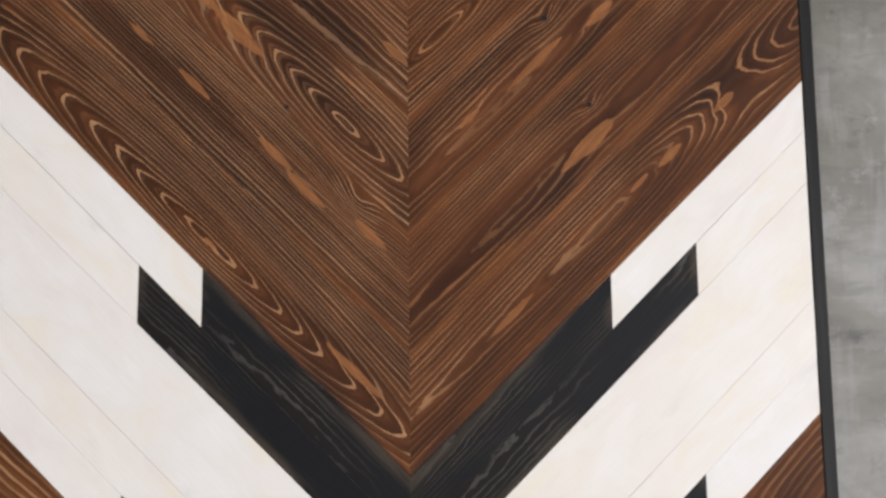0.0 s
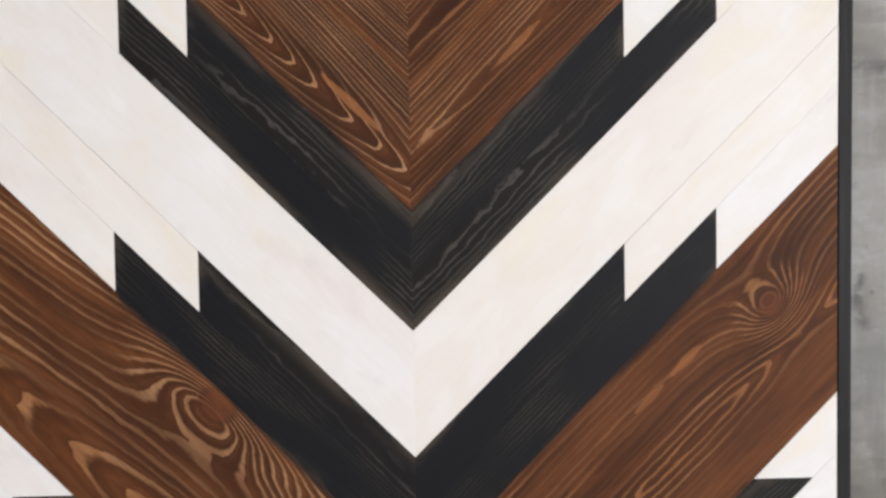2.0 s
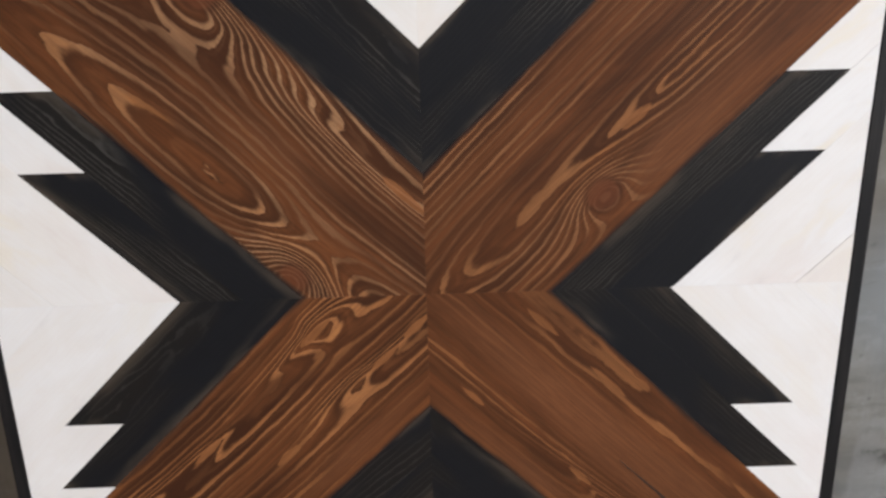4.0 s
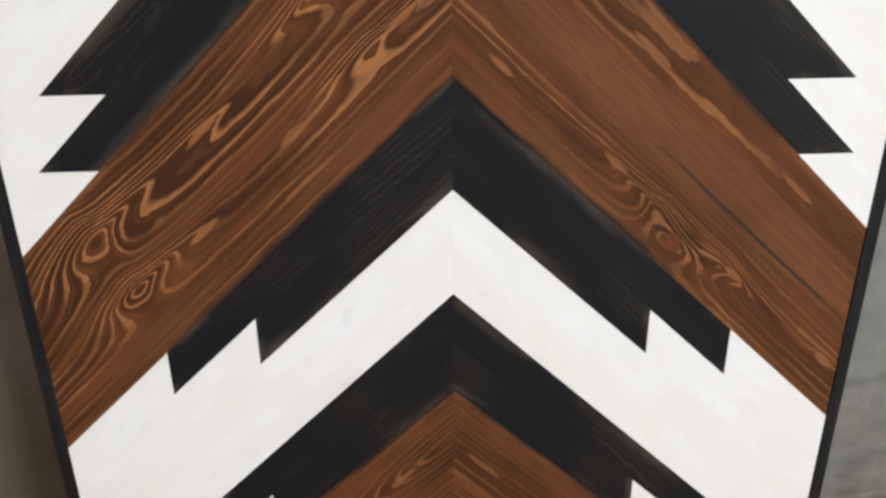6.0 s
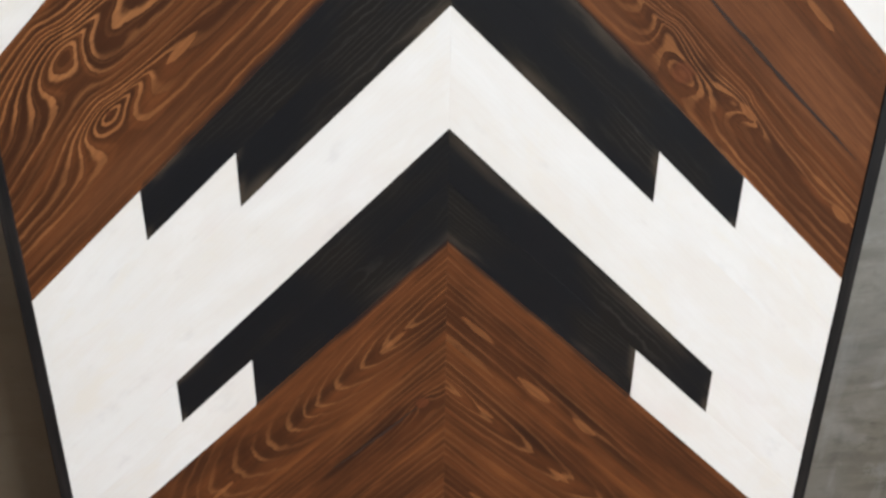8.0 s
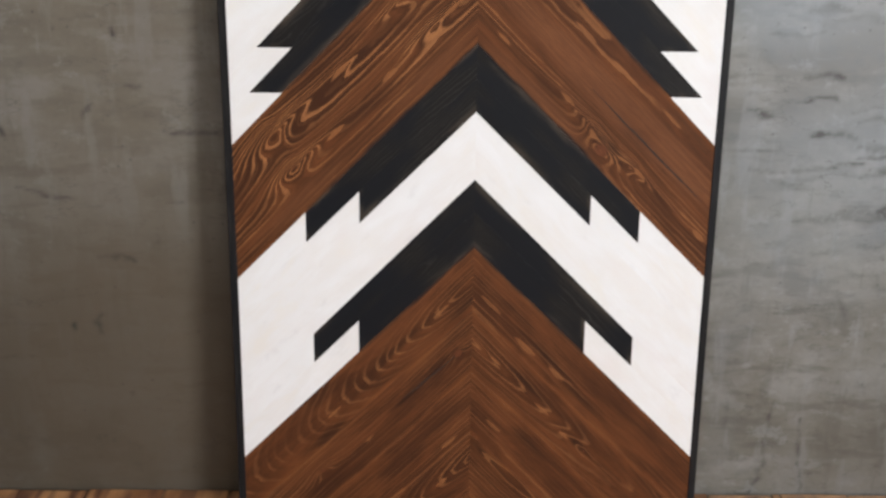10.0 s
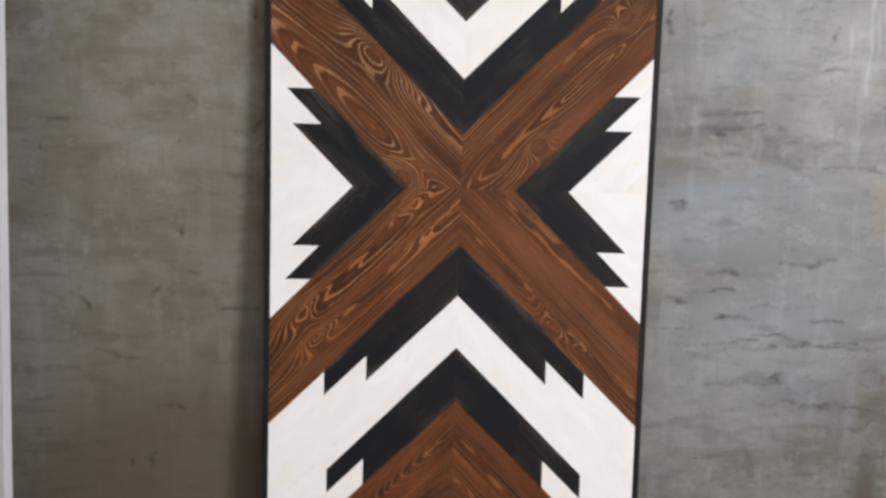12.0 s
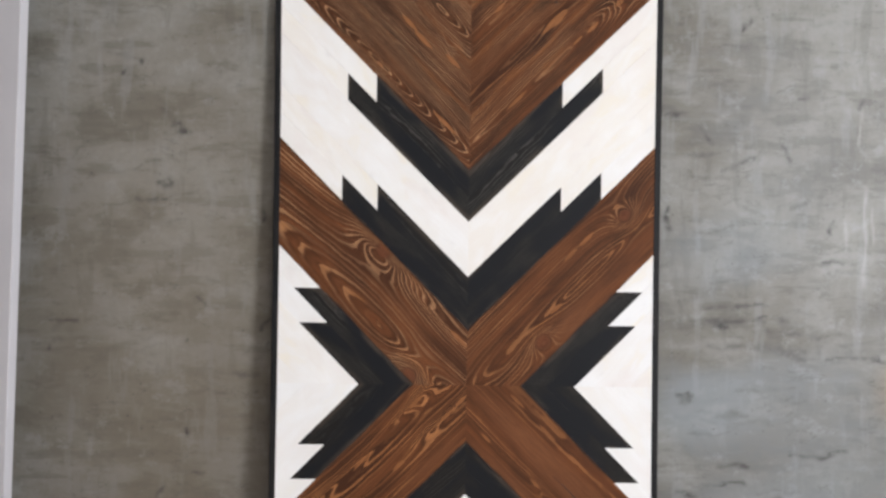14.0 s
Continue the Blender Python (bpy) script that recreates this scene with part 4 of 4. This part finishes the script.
# the figure of the brown boards, by quarter and strip: places along and across the board
ARMS = {
    UL: dict(log=(-0.034, 0.008, 0.095, 0.097, 1), pitch=0.0050,
             knots=((0.2463, 0.0540, 0.0115, 0.020, 0.012, 0.0), (0.2463, 0.0480, 0, 0.050, 0.016, -0.048), (0.076, -0.0547, 0.0110, 0.034, 0.026, 0.056), (0.120, 0.0440, 0, 0.060, 0.0060, 0.011)),
             isles=((0.0601, 0.0430, 0.024, 0.0036),), calms=((0.14, 0.010, 0.09, 0.022, 0.6), (0.36, 0.020, 0.05, 0.025, 0.4)), smokes=((0.20, -0.052, 0.12, 0.010, 0.4),)),
    UR: dict(log=(-0.0105, 0.004, 0.15, 0.150, -1), pitch=0.0050,
             knots=((0.1359, -0.0362, 0.0115, 0.026, 0.015, 0.040), (0.3726, 0.0172, 0.0100, 0.024, 0.018, 0.046)),
             isles=((0.2645, 0.0323, 0.016, 0.0030), (0.3019, 0.0327, 0.017, 0.0034), (0.1874, -0.0127, 0.014, 0.0038)),
             calms=((0.30, -0.040, 0.14, 0.022, 0.6), (0.19, -0.048, 0.04, 0.020, 0.7), (0.06, 0.000, 0.05, 0.02, 0.4)), smokes=((0.345, -0.004, 0.03, 0.008, 0.5),)),
    LL: dict(log=(-0.075, 0.030, 0.02, 0.20, 1), pitch=0.0056,
             knots=((0.0740, -0.0380, 0, 0.034, 0.011, 0.026, 1), (0.3206, -0.0330, 0, 0.044, 0.015, 0.040, -1), (0.3339, 0.0137, 0.0020, 0.036, 0.012, 0.036, -1), (0.0850, 0.0120, 0, 0.034, 0.007, 0.016, -1), (0.2080, -0.0290, 0, 0.030, 0.005, 0.008, -1)),
             isles=((0.0760, -0.0370, 0.017, 0.0036), (0.2019, -0.0301, 0.018, 0.0032), (0.1651, 0.0154, 0.015, 0.0030), (0.2644, 0.0187, 0.017, 0.0032), (0.0558, 0.0127, 0.017, 0.0030), (0.0235, 0.0118, 0.014, 0.0034)),
             calms=((0.12, 0.050, 0.10, 0.015, 0.75), (0.36, 0.048, 0.12, 0.020, 0.75)),
             smokes=((0.1988, 0.0137, 0.03, 0.006, 0.6), (0.345, -0.010, 0.05, 0.010, 0.5), (0.13, -0.012, 0.16, 0.022, 0.42), (0.26, -0.045, 0.10, 0.012, 0.35))),
    LR: dict(log=(-0.052, 0.022, 0.03, 0.10, 1), pitch=0.0056,
             knots=((0.2662, 0.0449, 0.0080, 0.024, 0.009, 0.022), (0.2360, 0.0330, 0, 0.022, 0.008, 0.022, -1), (0.3120, 0.0320, 0, 0.020, 0.007, 0.018, 1)),
             isles=((0.1878, 0.0306, 0.014, 0.0026), (0.3209, 0.0306, 0.012, 0.0030), (0.1447, -0.0396, 0.020, 0.0026), (0.0743, -0.0406, 0.018, 0.0030), (0.2974, -0.0441, 0.018, 0.0026), (0.4354, 0.0310, 0.012, 0.0030), (0.0812, 0.0364, 0.012, 0.0026)),
             calms=((0.15, -0.005, 0.18, 0.024, 0.95), (0.33, -0.015, 0.12, 0.024, 0.85), (0.16, 0.055, 0.14, 0.014, 0.8)), smokes=((0.275, 0.038, 0.04, 0.010, 0.9), (0.36, 0.030, 0.05, 0.010, 0.6))),
}
POINTS = {
    (UL, 0): dict(log=(0.2610, 0.001, 0.105, 0.470, 0), pitch=0.0027, isles=((0.3230, 0.2683, 0.034, 0.0032), (0.4650, 0.2600, 0.008, 0.0018)), smokes=((0.50, 0.303, 0.14, 0.008, 0.9),)),
    (UL, 1): dict(log=(0.3000, 0.012, 0.012, 0.300, 1), pitch=0.0024, knots=((0.4129, 0.3579, 0, 0.016, 0.007, 0.010),),
                  isles=((0.5612, 0.3355, 0.018, 0.0030), (0.4789, 0.3407, 0.020, 0.0034), (0.4456, 0.3374, 0.022, 0.0040), (0.3875, 0.3472, 0.018, 0.0036), (0.6184, 0.3345, 0.015, 0.0022)), smokes=((0.50, 0.308, 0.14, 0.007, 0.9),)),
    (UL, 2): dict(log=(0.3935, 0.001, 0.17, 0.4587, 0), pitch=0.0036, isles=((0.5661, 0.3870, 0.028, 0.0066), (0.6004, 0.3875, 0.012, 0.0038)), smokes=((0.50, 0.395, 0.05, 0.012, 0.7), (0.56, 0.415, 0.06, 0.012, 0.8))),
    (UL, 3): dict(log=(0.4300, 0.020, 0.02, 0.40, 1), pitch=0.0036, isles=((0.4721, 0.4591, 0.014, 0.0038),), calms=((0.52, 0.44, 0.05, 0.02, 0.5),), smokes=((0.53, 0.440, 0.06, 0.010, 0.8),)),
    (UR, 0): dict(log=(0.2715, 0.006, 0.025, 0.470, 0), pitch=0.0031, knots=((0.6250, 0.2700, 0, 0.036, 0.015, 0.017),),
                  isles=((0.6080, 0.2690, 0.012, 0.0040), (0.5483, 0.2702, 0.014, 0.0036), (0.5157, 0.2722, 0.012, 0.0022), (0.3768, 0.2712, 0.026, 0.0028)), smokes=((0.46, 0.262, 0.07, 0.006, 0.5), (0.60, 0.282, 0.04, 0.008, 0.6))),
    (UR, 1): dict(log=(0.3240, 0.010, 0.020, 0.500, 0), pitch=0.0028, knots=((0.5337, 0.3403, 0, 0.008, 0.004, 0.005),),
                  isles=((0.5100, 0.3195, 0.032, 0.0060),), calms=((0.43, 0.333, 0.09, 0.007, 0.8), (0.64, 0.334, 0.05, 0.010, 0.7)), smokes=((0.53, 0.356, 0.05, 0.010, 0.8), (0.46, 0.312, 0.06, 0.006, 0.6))),
    (UR, 2): dict(log=(0.3900, 0.012, 0.020, 0.500, 0), pitch=0.0030, knots=((0.5594, 0.4115, 0, 0.010, 0.005, 0.007),),
                  isles=((0.5280, 0.3920, 0.034, 0.0036), (0.4620, 0.3972, 0.013, 0.0024), (0.5920, 0.3842, 0.016, 0.0046)), calms=((0.46, 0.388, 0.04, 0.010, 0.6),), smokes=((0.50, 0.420, 0.04, 0.010, 0.8), (0.56, 0.374, 0.05, 0.008, 0.6))),
    (UR, 3): dict(log=(0.4600, 0.002, 0.12, 0.495, 0), pitch=0.0034),
    (LL, 0): dict(log=(0.2785, 0.001, 0.20, 0.310, 1), pitch=0.0042, isles=((0.3330, 0.2790, 0.012, 0.0022), (0.5398, 0.2817, 0.016, 0.0022)),
                  calms=((0.42, 0.255, 0.16, 0.012, 0.85), (0.42, 0.306, 0.16, 0.012, 0.85), (0.62, 0.28, 0.08, 0.03, 0.6)), smokes=((0.40, 0.275, 0.07, 0.006, 0.7), (0.30, 0.297, 0.05, 0.004, 0.8), (0.58, 0.300, 0.05, 0.010, 0.5))),
    (LL, 1): dict(log=(0.2900, 0.010, 0.02, 0.42, 1), pitch=0.0052, knots=((0.3624, 0.3367, 0.0060, 0.018, 0.008, 0.010), (0.6138, 0.3323, 0.0030, 0.020, 0.009, 0.014)), isles=((0.5340, 0.3419, 0.010, 0.0018),),
                  calms=((0.47, 0.34, 0.12, 0.03, 0.85),), smokes=((0.435, 0.3340, 0.055, 0.0040, 1.0), (0.395, 0.3300, 0.03, 0.006, 0.8), (0.3624, 0.3367, 0.014, 0.009, 0.7), (0.56, 0.345, 0.05, 0.006, 0.5))),
    (LL, 2): dict(log=(0.3600, 0.012, 0.03, 0.42, 1), pitch=0.0054, isles=((0.4626, 0.4216, 0.016, 0.0028),), calms=((0.50, 0.39, 0.12, 0.03, 0.7),), smokes=((0.44, 0.395, 0.06, 0.006, 0.5),)),
    (LL, 3): dict(log=(0.4580, 0.001, 0.20, 0.455, 1), pitch=0.0046, isles=((0.5106, 0.4577, 0.012, 0.0026),)),
    (LR, 0): dict(log=(0.3060, 0.010, 0.02, 0.36, 1), pitch=0.0046, isles=((0.3180, 0.2839, 0.022, 0.0026), (0.3918, 0.2929, 0.020, 0.0044), (0.4503, 0.2899, 0.016, 0.0038)),
                  calms=((0.42, 0.262, 0.18, 0.014, 0.8), (0.60, 0.28, 0.10, 0.03, 0.7)), smokes=((0.42, 0.282, 0.06, 0.006, 0.8), (0.50, 0.290, 0.06, 0.007, 0.6), (0.35, 0.268, 0.05, 0.005, 0.5))),
    (LR, 1): dict(log=(0.3370, 0.001, 0.10, 0.345, 1), pitch=0.0050, knots=((0.5600, 0.3410, 0.0020, 0.030, 0.007, 0.014, 1),), isles=((0.4740, 0.3385, 0.014, 0.0028), (0.3790, 0.3345, 0.012, 0.0020), (0.5230, 0.3437, 0.010, 0.0026)),
                  calms=((0.50, 0.315, 0.16, 0.010, 0.7), (0.62, 0.34, 0.05, 0.03, 0.6)), smokes=((0.43, 0.328, 0.05, 0.006, 0.6), (0.55, 0.340, 0.025, 0.005, 0.9))),
    (LR, 2): dict(log=(0.4300, 0.012, 0.03, 0.42, 1), pitch=0.0054, isles=((0.4446, 0.4023, 0.016, 0.0026),), calms=((0.54, 0.39, 0.14, 0.03, 0.7),), smokes=((0.50, 0.385, 0.05, 0.008, 0.6),)),
    (LR, 3): dict(log=(0.4400, 0.002, 0.09, 0.520, 0), pitch=0.0052, smokes=((0.4700, 0.4345, 0.03, 0.008, 0.9),)),
}
for quarter, (e1, e2, e3, e4, f1, f2) in ENDS.items():
    sx, sy = quarter
    line = EDGES[quarter]
    white = 0.50 if sy > 0 else 0.05
    board(BROWN, sx, sy, line["D1"], line["U1"], (), ARMS[quarter], 0.004, (0.90 if sx < 0 else 0.80) if sy > 0 else 1.12 if sx < 0 else 0.82, 0.9 if sy < 0 else 0.78 if sx > 0 else 0.68,
          dark_sides=((*line["U1"], 1, 0, e1), (*line["D1"], 0, 1, f1)), cell=0.0016)
    # upright black and white strips
    for lower, upper, end, joint in (("U1", "UH", e1, "UH"), ("UH", "U2", e2, "UH"), ("U3", "UG", e3, "UG"), ("UG", "U4", e4, "UG")):
        board(BLACK, sx, sy, line[lower], line[upper], ((1, 0, end),), None, random.uniform(0.0022, 0.0030), 1.0 if sy > 0 else 0.35, joint=line[joint], cell=0.003)
        board(WHITE, sx, sy, line[lower], line[upper], ((-1, 0, -end),), warm=white)
    board(WHITE, sx, sy, line["U2"], line["U3"], warm=white)
    # sideways strips
    for lower, upper, end in (("DH", "D1", f1), ("D2", "DH", f2)):
        board(BLACK, sx, sy, line[lower], line[upper], ((0, 1, end),), None, random.uniform(0.0022, 0.0030), 0.7 if sy > 0 else 0.35, joint=line["DH"], cell=0.003)
        board(WHITE, sx, sy, line[lower], line[upper], ((0, -1, -end),), warm=white)
    s, k = line["D2"]
    board(WHITE, sx, sy, (s - 0.088, k), (s, k), warm=white)
    board(WHITE, sx, sy, (s - 0.170, k), (s - 0.088, k), warm=white)
    # brown chevrons at the ends
    s, k = line["U4"]
    for n in range(5):
        board(BROWN, sx, sy, (s + n * STEP, k), (s + (n + 1) * STEP, k), (), {"stained": 0.0 if sy > 0 else 0.20, **POINTS.get((quarter, n), {})}, 0.0030, 1.0 if sy > 0 else 0.50, (0.75 if sx > 0 else 0.22) if sy > 0 else 0.84,
              dark_sides=((s, k, 1, 0, e4),) if n == 0 else (), cell=0.0016)

# small knot holes and the split in one arm
for x, z, r in ((0.1071, 0.6865, 0.0024), (0.1392, 0.6180, 0.0020), (-0.0885, 0.6164, 0.0018)):
    bm = bmesh.new()
    bmesh.ops.create_circle(bm, cap_ends=True, segments=14, radius=r)
    for v in bm.verts:
        v.co.x *= 1.0 + 0.18 * math.sin(5 * v.co.y / r + x * 9)
    rim = bmesh.ops.extrude_face_region(bm, geom=bm.faces[:])["geom"]
    for v in rim:
        if isinstance(v, bmesh.types.BMVert):
            v.co.z += 0.0012
    part("knot_hole", bm, RAIL, panel, "dark little knot hole", pose(x, -0.0003, MID + z, 90, 0, 0) @ pose(0, 0, -0.0012))


def split_line(length):
    """A long thin crack that wanders a little and tapers at both ends."""
    bm = bmesh.new()
    rng = np.random.default_rng(3)
    n = 26
    upper, lower = [], []
    wander = np.cumsum(rng.normal(0, 0.00022, n))
    for i in range(n):
        k = i / (n - 1)
        half = 0.0013 * math.sin(math.pi * min(max(k, 0.03), 0.97)) ** 0.6 * rng.uniform(0.6, 1.2)
        upper.append(bm.verts.new((k * length, wander[i] + half, 0)))
        lower.append(bm.verts.new((k * length, wander[i] - half, 0)))
    for i in range(n - 1):
        bm.faces.new((lower[i], lower[i + 1], upper[i + 1], upper[i]))
    out = bmesh.ops.extrude_face_region(bm, geom=bm.faces[:])["geom"]
    for v in out:
        if isinstance(v, bmesh.types.BMVert):
            v.co.z -= 0.0010
    return bm


part("crack", split_line(0.205), STAIN, panel, "dark drying crack along the grain", pose(0.1440, -0.0004, MID - 0.1430, 90, 0, 0) @ pose(0, 0, 0, 0, 0, -44.1))
part("crack", split_line(0.092), STAIN, panel, "dark drying crack along the grain", pose(-0.088, -0.0004, MID - 0.560, 90, 0, 0) @ pose(0, 0, 0, 0, 0, 42.0))
